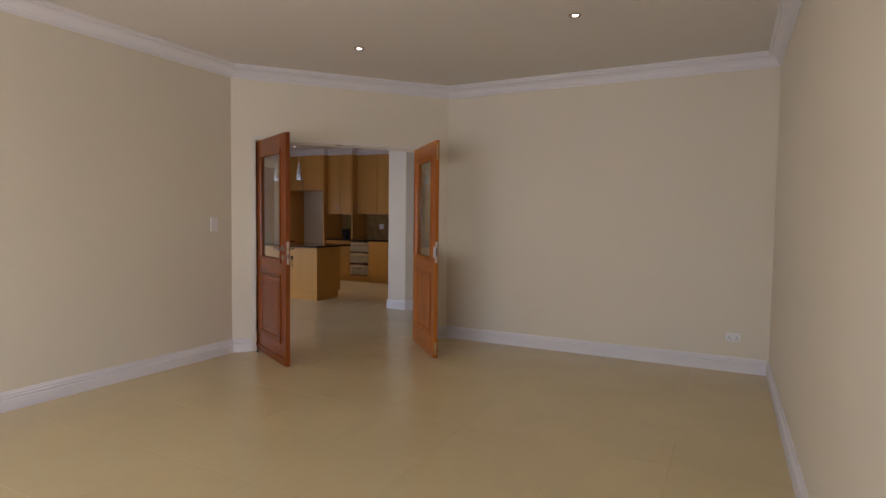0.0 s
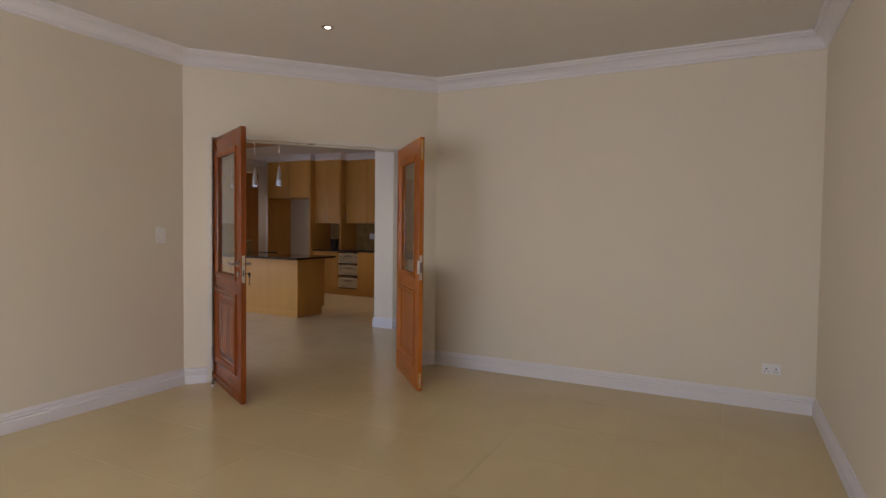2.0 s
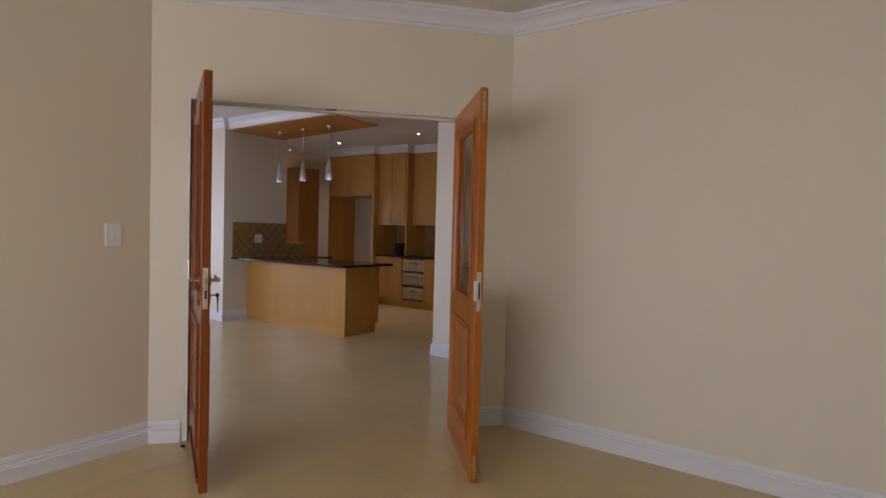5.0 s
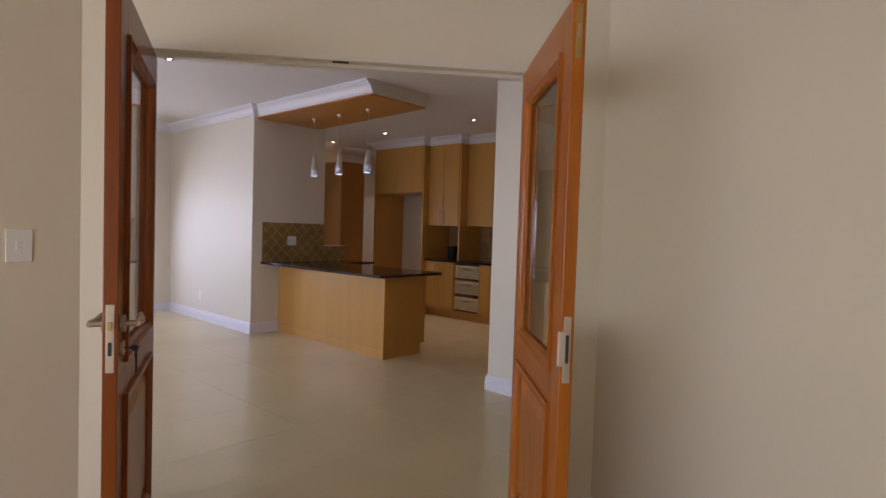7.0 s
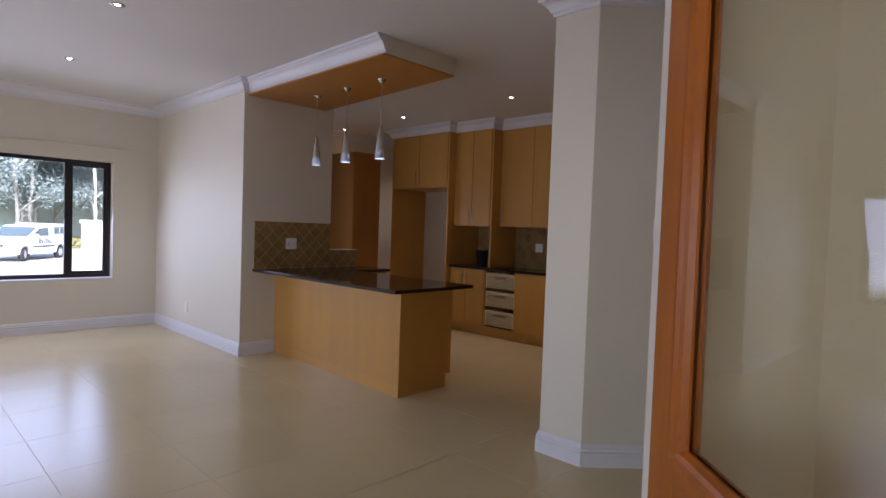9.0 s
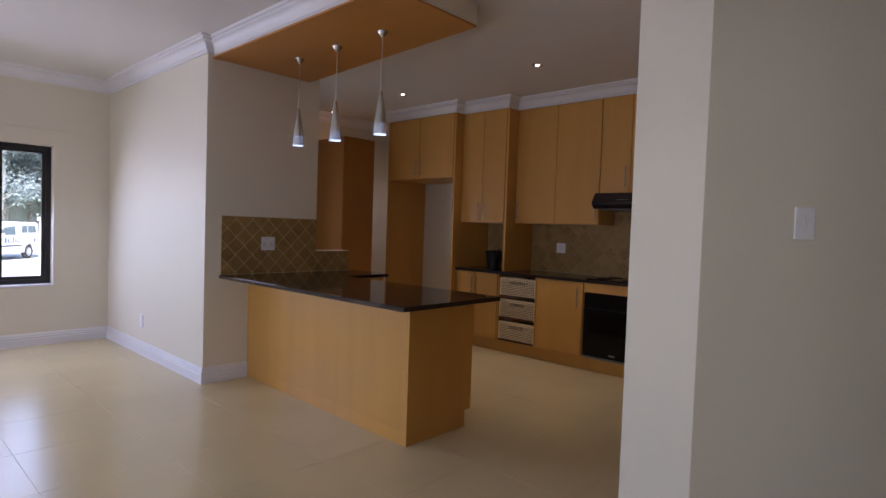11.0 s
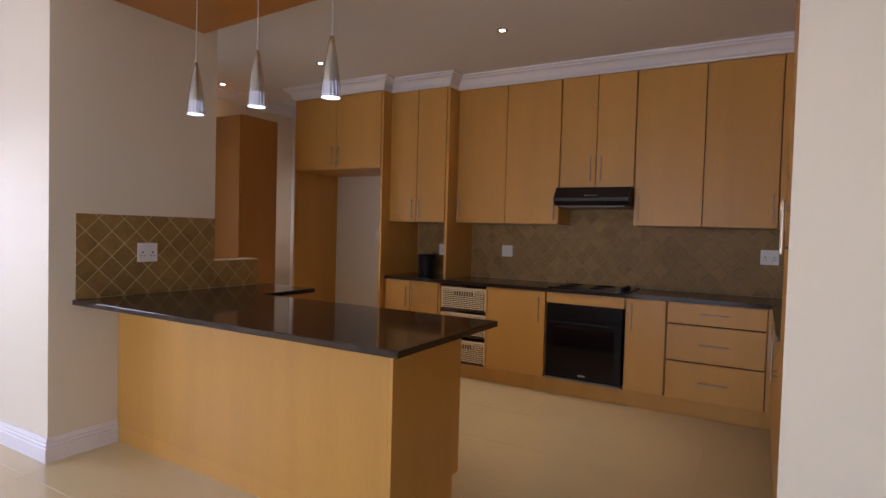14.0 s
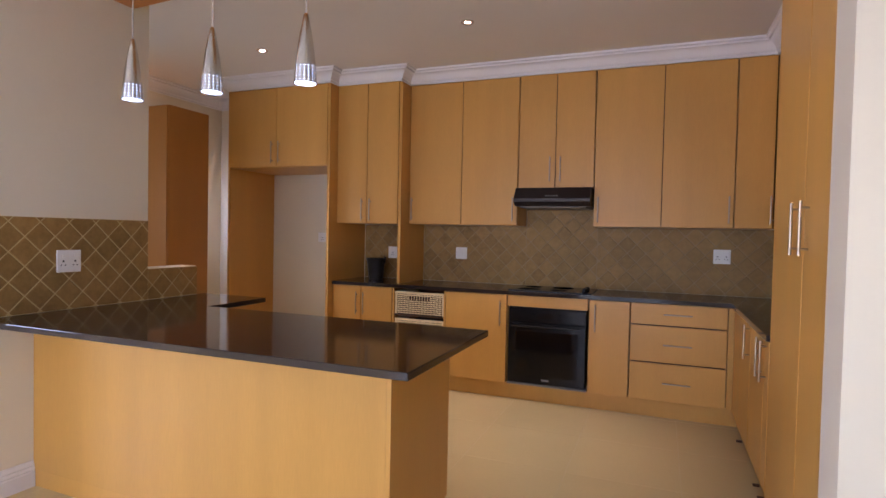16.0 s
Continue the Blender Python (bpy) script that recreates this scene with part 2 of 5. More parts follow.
def prism(bm, poly, z0, z1):
    low = [bm.verts.new((x, y, z0)) for x, y in poly]
    top = [bm.verts.new((x, y, z1)) for x, y in poly]
    n = len(poly)
    for i in range(n):
        bm.faces.new((low[i], low[(i + 1) % n], top[(i + 1) % n], top[i]))
    caps = [bm.faces.new(low[::-1]), bm.faces.new(top)]
    for f in caps:
        f.normal_update()
    if n > 4:
        bmesh.ops.triangulate(bm, faces=caps)
    return bm


def tube(bm, a, b, r0, r1=None, seg=12):
    a, b = Vector(a), Vector(b)
    m = Matrix.Translation((a + b) / 2) @ (b - a).to_track_quat("Z", "Y").to_matrix().to_4x4()
    bmesh.ops.create_cone(bm, cap_ends=True, segments=seg, radius1=r0, radius2=r0 if r1 is None else r1, depth=(b - a).length, matrix=m)
    return bm


def bent(bm, points, radii, seg=8):
    """A tube through points with a radius at each."""
    rings = []
    for i, p in enumerate(points):
        a, b = Vector(points[max(i - 1, 0)]), Vector(points[min(i + 1, len(points) - 1)])
        q = (b - a).to_track_quat("Z", "Y")
        rings.append([bm.verts.new(Vector(p) + q @ Vector((radii[i] * math.cos(k * math.tau / seg), radii[i] * math.sin(k * math.tau / seg), 0))) for k in range(seg)])
    for a, b in zip(rings, rings[1:]):
        for k in range(seg):
            bm.faces.new((a[k], a[(k + 1) % seg], b[(k + 1) % seg], b[k]))
    bm.faces.new(rings[0][::-1])
    bm.faces.new(rings[-1])
    return bm


def lathe(bm, at, profile, seg=24):
    rings = [[bm.verts.new((at[0] + r * math.cos(k * math.tau / seg), at[1] + r * math.sin(k * math.tau / seg), at[2] + z)) for k in range(seg)] for r, z in profile]
    for a, b in zip(rings, rings[1:]):
        for k in range(seg):
            bm.faces.new((a[k], a[(k + 1) % seg], b[(k + 1) % seg], b[k]))
    if profile[0][0] > 1e-6:
        bm.faces.new(rings[0][::-1])
    if profile[-1][0] > 1e-6:
        bm.faces.new(rings[-1])
    return bm


def sweep(bm, path, profile, z):
    """A moulding along a plan path, its depth to the left of the way, with mitred corners."""
    path = [Vector(p) for p in path]
    rings = []
    for i, p in enumerate(path):
        ns = []
        for a, b in ((i - 1, i), (i, i + 1)):
            if a >= 0 and b < len(path):
                d = (path[b] - path[a]).normalized()
                ns.append(Vector((-d.y, d.x)))
        m = ns[0] if len(ns) == 1 else (ns[0] + ns[1]) / (1 + ns[0].dot(ns[1]))
        rings.append([bm.verts.new((*(p + m * u), z + v)) for u, v in profile])
    n = len(profile)
    for a, b in zip(rings, rings[1:]):
        for k in range(n):
            bm.faces.new((a[k], a[(k + 1) % n], b[(k + 1) % n], b[k]))
    bm.faces.new(rings[0][::-1])
    bm.faces.new(rings[-1])
    return bm


def clipped(poly, px, py, nx, ny):
    """The part of a convex polygon on the side of the line through p to which n points."""
    out = []
    for i, a in enumerate(poly):
        b = poly[(i + 1) % len(poly)]
        da, db = (a[0] - px) * nx + (a[1] - py) * ny, (b[0] - px) * nx + (b[1] - py) * ny
        if da >= 0:
            out.append(a)
        if (da >= 0) != (db >= 0):
            k = da / (da - db)
            out.append((a[0] + k * (b[0] - a[0]), a[1] + k * (b[1] - a[1])))
    return out


def area(poly):
    return 0.5 * abs(sum(a[0] * b[1] - b[0] * a[1] for a, b in zip(poly, poly[1:] + poly[:1])))


CORNICE = [(0, 0), (0, -0.115), (0.012, -0.115), (0.016, -0.098), (0.026, -0.092), (0.032, -0.075), (0.05, -0.05), (0.072, -0.034),
           (0.080, -0.032), (0.084, -0.018), (0.100, -0.014), (0.105, 0)]
SKIRTING = [(0, 0), (0.018, 0), (0.018, 0.074), (0.013, 0.080), (0.018, 0.088), (0.017, 0.096), (0.011, 0.102), (0.014, 0.110), (0.008, 0.120), (0.006, 0.130), (0, 0.132)]

# ---- the plan: lounge, dining room, kitchen ----
CEIL_A, CEIL_B = 2.745, 2.775
AX0, AX1, AY0, AY1 = -4.255, 0.34, -1.6, 5.76
CH_A, CH_B = Vector((-4.255, 4.085)), Vector((-2.78, 5.76))
CH_D = (CH_B - CH_A).normalized()
CH_N = Vector((-CH_D.y, CH_D.x))
CH_T = 0.10


def chamfer(s, o):
    p = CH_A + CH_D * s + CH_N * o
    return (p.x, p.y)


CH_L = (CH_B - CH_A).length
OP0, OP1, OPZ = 0.182, 1.92, 2.098
COL0, COL1, COL2 = (-4.447, 7.16), (-4.155, 7.155), (-2.2, 9.15)
KX, KY = -7.87, 10.33
BX, BY0, BY1 = -10.25, 2.6, 6.865
KRIGHT = -3.82

# lounge walls
structure("wall_east", box(bmesh.new(), AX1, AX1 + 0.22, AY0, AY1 + 0.2, -0.06, CEIL_A), M_WALL, "smooth cream painted plaster wall", "wall")
structure("wall_north", prism(bmesh.new(), [(CH_B.x, AY1), (AX1, AY1), (AX1, AY1 + 0.2), (chamfer(CH_L, 0)[0] + 0.001, AY1 + 0.2)], -0.06, CEIL_A), M_WALL,
          "smooth cream painted plaster wall", "wall")
structure("wall_west", prism(bmesh.new(), [(AX0 - 0.22, AY0), (AX0, AY0), (AX0, CH_A.y), chamfer(0, CH_T), (AX0 - 0.22, CH_A.y + 0.02)], -0.06, CEIL_B), M_WALL,
          "smooth cream painted plaster wall", "wall")
bm = prism(bmesh.new(), [(0, -0.06), (OP0, -0.06), (OP0, OPZ), (OP1, OPZ), (OP1, -0.06), (CH_L, -0.06), (CH_L, CEIL_B), (0, CEIL_B)], 0, CH_T)
bmesh.ops.transform(bm, matrix=Matrix(((CH_D.x, 0, CH_N.x, CH_A.x), (CH_D.y, 0, CH_N.y, CH_A.y), (0, 1, 0, 0), (0, 0, 0, 1))), verts=bm.verts[:])
structure("wall_chamfer", bm, M_WALL, "angled cream wall with a double door opening", "wall")


def window_wall(name, x0, x1, y0, y1, along, a, b, z0, z1, top, label):
    """A wall in one mesh with one opening from a to b along its length and z0 to z1; down to the floor where z0 is 0."""
    p0, p1, q0, q1 = (x0, x1, y0, y1) if along == "x" else (y0, y1, x0, x1)
    us, zs = (p0, a, b, p1), (-0.06, z0 if z0 > 0.02 else -0.03, z1, top)
    cells = {(i, j) for i in range(3) for j in range(3)} - ({(1, 1)} if z0 > 0.02 else {(1, 0), (1, 1)})
    bm = bmesh.new()
    seen = {}

    def vert(i, k, j):
        if (i, k, j) not in seen:
            u, q = us[i], (q0, q1)[k]
            seen[i, k, j] = bm.verts.new((u, q, zs[j]) if along == "x" else (q, u, zs[j]))
        return seen[i, k, j]

    for i, j in sorted(cells):
        for k in (0, 1):
            bm.faces.new([vert(i + di, k, j + dj) for di, dj in ((0, 0), (1, 0), (1, 1), (0, 1))])
        for (di, dj), e in (((-1, 0), ((0, 0), (0, 1))), ((1, 0), ((1, 0), (1, 1))), ((0, -1), ((0, 0), (1, 0))), ((0, 1), ((0, 1), (1, 1)))):
            if (i + di, j + dj) not in cells:
                (a0, b0), (a1, b1) = e
                bm.faces.new([vert(i + a0, 0, j + b0), vert(i + a1, 0, j + b1), vert(i + a1, 1, j + b1), vert(i + a0, 1, j + b0)])
    return structure(name, bm, M_WALL, label, "wall")


window_wall("wall_south", AX0 - 0.22, AX1 + 0.22, AY0 - 0.22, AY0, "x", -4.05, 0.1, 0.0, 2.2, CEIL_A, "cream wall with a wide glazed opening")
window_wall("wall_dining_west", BX - 0.27, BX, BY0 - 0.22, BY1 + 0.2, "y", 3.4, 6.36, 0.62, 2.035, CEIL_B, "cream wall with a wide dark-framed window")
window_wall("wall_dining_south", BX, AX0 - 0.22, BY0 - 0.22, BY0, "x", -7.9, -4.7, 0.0, 2.15, CEIL_B, "cream wall with a wide glazed opening")
bm = bmesh.new()
prism(bm, [(BX, BY1), (KX, BY1), (KX, 7.92), (KX - 0.13, 7.92), (KX - 0.13, BY1 + 0.14), (BX, BY1 + 0.14)], -0.06, CEIL_B)
structure("wall_dining_north", bm, M_WALL, "cream plaster wall returning beside the kitchen counter", "wall")
structure("wall_low", box(bmesh.new(), KX - 0.13, KX, 7.92, 8.31, -0.06, 1.08, 0.004), M_WALL, "low cream wall beside the counter", "wall")
structure("wall_kitchen_north", box(bmesh.new(), -9.8, KRIGHT, KY, KY + 0.2, -0.06, CEIL_B), M_WALL, "cream kitchen wall behind the cabinets", "wall")
window_wall("wall_scullery_west", -9.8, -9.56, BY1 + 0.14, 9.0, "y", 7.15, 8.2, 0.98, 1.95, CEIL_B, "cream wall with an unseen dark-framed window")
# The narrow opening is added, hidden from the camera, to let fill in.
window_wall("wall_scullery_corner", -9.8, -9.56, 9.0, KY, "y", 9.57, 9.99, 0.98, 1.95, CEIL_B, "cream wall with an added narrow window, out of view")
structure("wall_column", prism(bmesh.new(), [COL0, COL1, COL2, (-2.2, KY + 0.2), (KRIGHT, KY + 0.2), (KRIGHT, 7.60), (-3.90, 7.45), (-3.95, 7.382), (-4.438, 7.382)], -0.06, CEIL_B), M_WALL,
          "cream wall end with an angled face beside the kitchen", "wall")
pe = [chamfer(CH_L + 2.6, CH_T), chamfer(CH_L + 2.6, 0)]
structure("wall_passage_south", prism(bmesh.new(), [chamfer(CH_L, 0.03), pe[1], pe[0], chamfer(CH_L, CH_T)], -0.06, CEIL_B), M_WALL, "plain cream passage wall", "wall")
structure("wall_passage_end", prism(bmesh.new(), [COL2, pe[0], (pe[0][0] + 0.15, pe[0][1] + 0.15), (COL2[0] + 0.15, COL2[1] + 0.15)], -0.06, CEIL_B), M_WALL,
          "plain cream passage end wall", "wall")

# ceilings
structure("ceiling", box(bmesh.new(), AX0 - 0.2, AX1 + 0.2, AY0 - 0.2, AY1 + 0.2, CEIL_A + 0.04, CEIL_A + 0.1), M_CEIL, "roof slab over the rooms", "ceiling")
structure("ceiling_lounge", prism(bmesh.new(), [(AX1 + 0.1, AY0 - 0.1), (AX1 + 0.1, AY1 + 0.1), chamfer(CH_L + 0.05, 0.1), chamfer(-0.05, 0.1), (AX0 - 0.1, AY0 - 0.1)],
                                  CEIL_A, CEIL_A + 0.03), M_CEIL, "smooth white painted ceiling", "ceiling")
structure("ceiling_dining", prism(bmesh.new(), [(BX - 0.2, BY0 - 0.2), (AX0 - 0.02, BY0 - 0.2), (AX0 - 0.02, CH_A.y + 0.1), chamfer(CH_L + 2.8, 0.1), (-1.0, KY + 0.2),
                                                (BX - 0.2, KY + 0.2)], CEIL_B, CEIL_B + 0.05), M_CEIL, "smooth white painted ceiling", "ceiling")

# cornices and skirtings
for path, z in (([(AX1, AY0), (AX1, AY1), tuple(CH_B), tuple(CH_A), (AX0, AY0)], CEIL_A),
                ([(KX, 7.0), (KX, BY1), (BX, BY1), (BX, BY0)], CEIL_B),
                ([COL2, COL1, COL0, (-4.435, 7.38), (-4.43, 8.37), (-4.16, 8.37), (-4.16, 9.965), (-7.06, 9.965), (-7.06, 9.79), (-7.70, 9.79), (-7.70, 9.655), (-8.84, 9.655), (-8.84, KY)], CEIL_B),
                ([(-8.85, KY), (-9.56, KY), (-9.56, 7.1)], CEIL_B)):
    structure("trim", sweep(bmesh.new(), path, CORNICE, z), M_TRIM, "white moulded plaster cornice", "cornice", smooth=True)
for path in ([(AX1, AY0), (AX1, AY1), tuple(CH_B), chamfer(OP1 + 0.001, 0)], [chamfer(OP0 - 0.001, 0), tuple(CH_A), (AX0, AY0)],
             [(KX, 7.245), (KX, BY1), (BX, BY1), (BX, BY0)], [COL2, COL1, COL0, (-4.439, 7.36)],
             [(-8.85, KY), (-9.56, KY), (-9.56, 9.53)]):
    structure("baseboard", sweep(bmesh.new(), path, SKIRTING, 0.0), M_TRIM, "white moulded skirting board", "skirting", smooth=True)

# door frame in the angled wall
frame_ob = thing("door_frame", (*chamfer((OP0 + OP1) / 2, 0.1), 0), "cream painted steel double door frame", "door frame", kind="structure")
JT = 0.036
for name, s0, s1, z0, z1 in (("jamb", OP0, OP0 + JT, 0, OPZ), ("jamb", OP1 - JT, OP1, 0, OPZ), ("head", OP0 + JT, OP1 - JT, OPZ - JT, OPZ)):
    bm = bmesh.new()
    prism(bm, [chamfer(s0, -0.006), chamfer(s1, -0.006), chamfer(s1, CH_T + 0.006), chamfer(s0, CH_T + 0.006)], z0, z1)
    # the stop against which the leaves close
    if name == "head":
        prism(bm, [chamfer(s0, 0.045), chamfer(s1, 0.045), chamfer(s1, CH_T - 0.012), chamfer(s0, CH_T - 0.012)], z0 - 0.015, z0)
    else:
        a, b = (s1, s1 + 0.015) if s0 < 1 else (s0 - 0.015, s0)
        prism(bm, [chamfer(a, 0.045), chamfer(b, 0.045), chamfer(b, CH_T - 0.012), chamfer(a, CH_T - 0.012)], z0, z1 - JT)
    part(name, bm, M_FRAME, frame_ob)
for s, z in ((OP0 + JT, 1.78), (OP0 + JT, 1.05), (OP0 + JT, 0.26)):
    part("hinge", tube(bmesh.new(), (*chamfer(s, -0.012), z - 0.05), (*chamfer(s, -0.012), z + 0.05), 0.007), M_STEEL, frame_ob, "steel butt hinge")
part("strike", prism(bmesh.new(), [chamfer(1.0, 0.004), chamfer(1.07, 0.004), chamfer(1.07, 0.03), chamfer(1.0, 0.03)], OPZ - JT - 0.003, OPZ - JT + 0.001), M_IRON, frame_ob,
     "dark bolt keep in the head")

# dining room bulkhead with the wooden soffit
BH = (KX + 0.003, -5.76, 6.93, 7.66)
BH_BACK = BH[3] + 0.15         # the back edge runs a little askew, deeper at the wall
structure("bulkhead", prism(bmesh.new(), [(BH[0], BH[2]), (BH[1], BH[2]), (BH[1], BH[3]), (BH[0], BH_BACK)], 2.642, CEIL_B - 0.001), M_WALL, "cream dropped ceiling box over the counter", "bulkhead")
structure("soffit", prism(bmesh.new(), [(BH[0], BH[2] - 0.03), (BH[1] - 0.002, BH[2] - 0.03), (BH[1] - 0.002, BH[3] - 0.002), (BH[0], BH_BACK - 0.002)], 2.628, 2.641), M_SOFFIT, "stained wooden board under the bulkhead", "soffit")
structure("trim", sweep(bmesh.new(), [(BH[1], BH[2]), (BH[0], BH[2])], [(u * 0.9, v * 1.15) for u, v in CORNICE], CEIL_B), M_TRIM, "white moulded cornice on the bulkhead", "cornice",
          smooth=True)

# ---- windows and glazed doors ----


def window(name, label, along, at, a, b, z0, z1, mullions, sashes, depth=0.05):
    """A dark aluminium window in the plane along = x or y, from a to b; mullions cut it into bays, sashes names the bays that open."""
    mid = (a + b) / 2
    w = thing(name, (mid, at, z0) if along == "x" else (at, mid, z0), label, "window", kind="structure")

    def bar(bm, p, q, u, v, d=depth):
        return box(bm, p, q, at - d / 2, at + d / 2, u, v, 0.003) if along == "x" else box(bm, at - d / 2, at + d / 2, p, q, u, v, 0.003)

    f = 0.045
    for p, q, u, v in ((a, b, z0, z0 + f), (a, b, z1 - f, z1), (a, a + f, z0 + f, z1 - f), (b - f, b, z0 + f, z1 - f)):
        part("window_frame", bar(bmesh.new(), p, q, u, v), M_WINFRAME, w)
    edges = [a + f, *[e for m in mullions for e in (m - 0.025, m + 0.025)], b - f]
    for m in mullions:
        part("mullion", bar(bmesh.new(), m - 0.025, m + 0.025, z0 + f, z1 - f), M_WINFRAME, w)
    for i in range(0, len(edges), 2):
        p, q, u, v = edges[i], edges[i + 1], z0 + f, z1 - f
        if i // 2 in sashes:
            g = 0.034
            bm = bmesh.new()
            for r in ((p, q, u, u + g), (p, q, v - g, v), (p, p + g, u + g, v - g), (q - g, q, u + g, v - g)):
                bar(bm, *r, depth * 0.7)
            part("sash", bm, M_WINFRAME, w)
            p, q, u, v = p + g, q - g, u + g, v - g
        pane = part("pane", bar(bmesh.new(), p - 0.006, q + 0.006, u - 0.006, v + 0.006, 0.006), M_GLASS, w, "clear glass pane")
        pane.visible_shadow = False
    return w


window("window_1", "wide dark bronze aluminium window with a side casement", "y", BX - 0.14, 3.4, 6.36, 0.62, 2.035, [3.9, 5.90], (0, 2))
window("window_2", "dark bronze aluminium sliding doors of clear glass", "x", AY0 - 0.12, -4.05, 0.1, 0.0, 2.2, [-2.67, -1.28], ())
window("window_3", "dark bronze aluminium sliding doors of clear glass", "x", BY0 - 0.12, -7.9, -4.7, 0.0, 2.15, [-6.83, -5.77], ())
# Unseen window; its position is chosen for the light it gives.
window("window_4", "unseen dark bronze aluminium kitchen window", "y", -9.66, 7.15, 8.2, 0.98, 1.95, [7.7], (0,))
# Added window, hidden behind the cupboard, around the corner fill.
window("window_5", "added narrow dark bronze aluminium window, out of view", "y", -9.66, 9.57, 9.99, 0.98, 1.95, [], (0,))
structure("window_sill", box(bmesh.new(), BX - 0.11, BX + 0.012, 3.4, 6.36, 0.60, 0.621, 0.004), M_TRIM, "white painted inner window sill", "sill")
rail = thing("curtain_rail", (BX, 5.0, 2.19), "slim white curtain rail above the dining window", "curtain rail")
part("rail", box(bmesh.new(), BX + 0.02, BX + 0.032, 3.0, 6.62, 2.19, 2.205, 0.003), M_WALL, rail)
for y in (3.4, 5.0, 6.5):
    part("bracket", box(bmesh.new(), BX, BX + 0.021, y - 0.012, y + 0.012, 2.185, 2.21, 0.003), M_WALL, rail)

# ---- double doors of the lounge ----


def door_leaf(width, side, latch, wood, rail_wood):
    """A half-glazed panelled leaf, hinged at x = 0 and reaching to x = width; side: where the hinge pin lies in y."""
    leaf = new("door_leaf")
    ROOT[leaf.name] = Matrix.Identity(4)
    z0, z1, t = 0.004, 2.05, 0.040
    st, top, mid0, mid1, bot = 0.122, 0.135, 0.80, 0.915, 0.20
    for x0, x1 in ((0, st), (width - st, width)):
        part("stile", box(bmesh.new(), x0, x1, -t / 2, t / 2, z0, z1, 0.003), wood, leaf)
    for u, v in ((z0, bot), (mid0, mid1), (z1 - top, z1)):
        part("rail", box(bmesh.new(), st, width - st, -t / 2, t / 2, u, v, 0.002), rail_wood, leaf)

    def moulding(u0, u1, v0, v1, w, lift):
        bm = bmesh.new()
        for s in (1, -1):
            prof = [(0.0, t / 2 - 0.003), (0.0, t / 2 + lift), (w * 0.3, t / 2 + lift * 1.1), (w * 0.55, t / 2 + lift * 0.5), (w * 0.8, t / 2 + 0.001), (w, t / 2 - 0.010), (w, 0.004)]
            rings = []
            for cx, cz, dx, dz in ((u0, v0, 1, 1), (u1, v0, -1, 1), (u1, v1, -1, -1), (u0, v1, 1, -1)):
                rings.append([bm.verts.new((cx + dx * a, s * b, cz + dz * a)) for a, b in prof])
            for i in range(4):
                a, b = rings[i], rings[(i + 1) % 4]
                for k in range(len(prof) - 1):
                    bm.faces.new((a[k], b[k], b[k + 1], a[k + 1]))
        return bm

    part("glazing_bead", moulding(st - 0.006, width - st + 0.006, mid1 - 0.006, z1 - top + 0.006, 0.04, 0.010), wood, leaf)
    pane = part("pane", box(bmesh.new(), st + 0.02, width - st - 0.02, -0.003, 0.003, mid1 + 0.02, z1 - top - 0.02), M_LEAFGLASS, leaf, "clear glass pane")
    pane.visible_shadow = False
    part("panel_moulding", moulding(st - 0.008, width - st + 0.008, bot - 0.008, mid0 + 0.008, 0.045, 0.012), wood, leaf)
    bm = bmesh.new()
    box(bm, st + 0.01, width - st - 0.01, -0.008, 0.008, bot + 0.01, mid0 - 0.01)
    for s in (1, -1):
        a = [bm.verts.new((x, s * 0.008, z)) for x, z in ((st + 0.06, bot + 0.06), (width - st - 0.06, bot + 0.06), (width - st - 0.06, mid0 - 0.06), (st + 0.06, mid0 - 0.06))]
        b = [bm.verts.new((x, s * 0.018, z)) for x, z in ((st + 0.10, bot + 0.10), (width - st - 0.10, bot + 0.10), (width - st - 0.10, mid0 - 0.10), (st + 0.10, mid0 - 0.10))]
        for i in range(4):
            bm.faces.new((a[i], a[(i + 1) % 4], b[(i + 1) % 4], b[i]))
        bm.faces.new(b)
    part("raised_panel", bm, wood, leaf)
    # weather bar low on the far face
    part("weather_bar", box(bmesh.new(), 0.02, width - 0.02, -side * (t / 2), -side * (t / 2 + 0.012), 0.05, 0.075, 0.003), rail_wood, leaf)
    e = width
    if latch:
        plate = part("lock_plate", box(bmesh.new(), e - 0.001, e + 0.0025, -0.011, 0.011, 0.905, 1.105, 0.001), M_STEEL, leaf, "steel lock edge plate")
        part("latch_bolt", box(bmesh.new(), e + 0.002, e + 0.009, -0.006, 0.006, 1.03, 1.055, 0.001), M_BRASS, plate, "brass latch bolt")
        part("lock_slot", box(bmesh.new(), e + 0.001, e + 0.0034, -0.005, 0.005, 0.955, 0.995), M_HOLE, plate)
        for s in (1, -1):
            rose = part("handle_rose", tube(bmesh.new(), (e - 0.06, s * 0.019, 1.04), (e - 0.06, s * 0.030, 1.04), 0.025, seg=24), M_HANDLE, leaf)
            bm = bmesh.new()
            tube(bm, (e - 0.06, s * 0.028, 1.04), (e - 0.06, s * 0.062, 1.04), 0.009)
            bent(bm, [(e - 0.055, s * 0.062, 1.04), (e - 0.09, s * 0.064, 1.040), (e - 0.13, s * 0.064, 1.036), (e - 0.165, s * 0.06, 1.040), (e - 0.185, s * 0.055, 1.052)],
                 [0.010, 0.011, 0.010, 0.010, 0.006], 10)
            part("lever", bm, M_HANDLE, rose, "curved satin nickel lever", smooth=True)
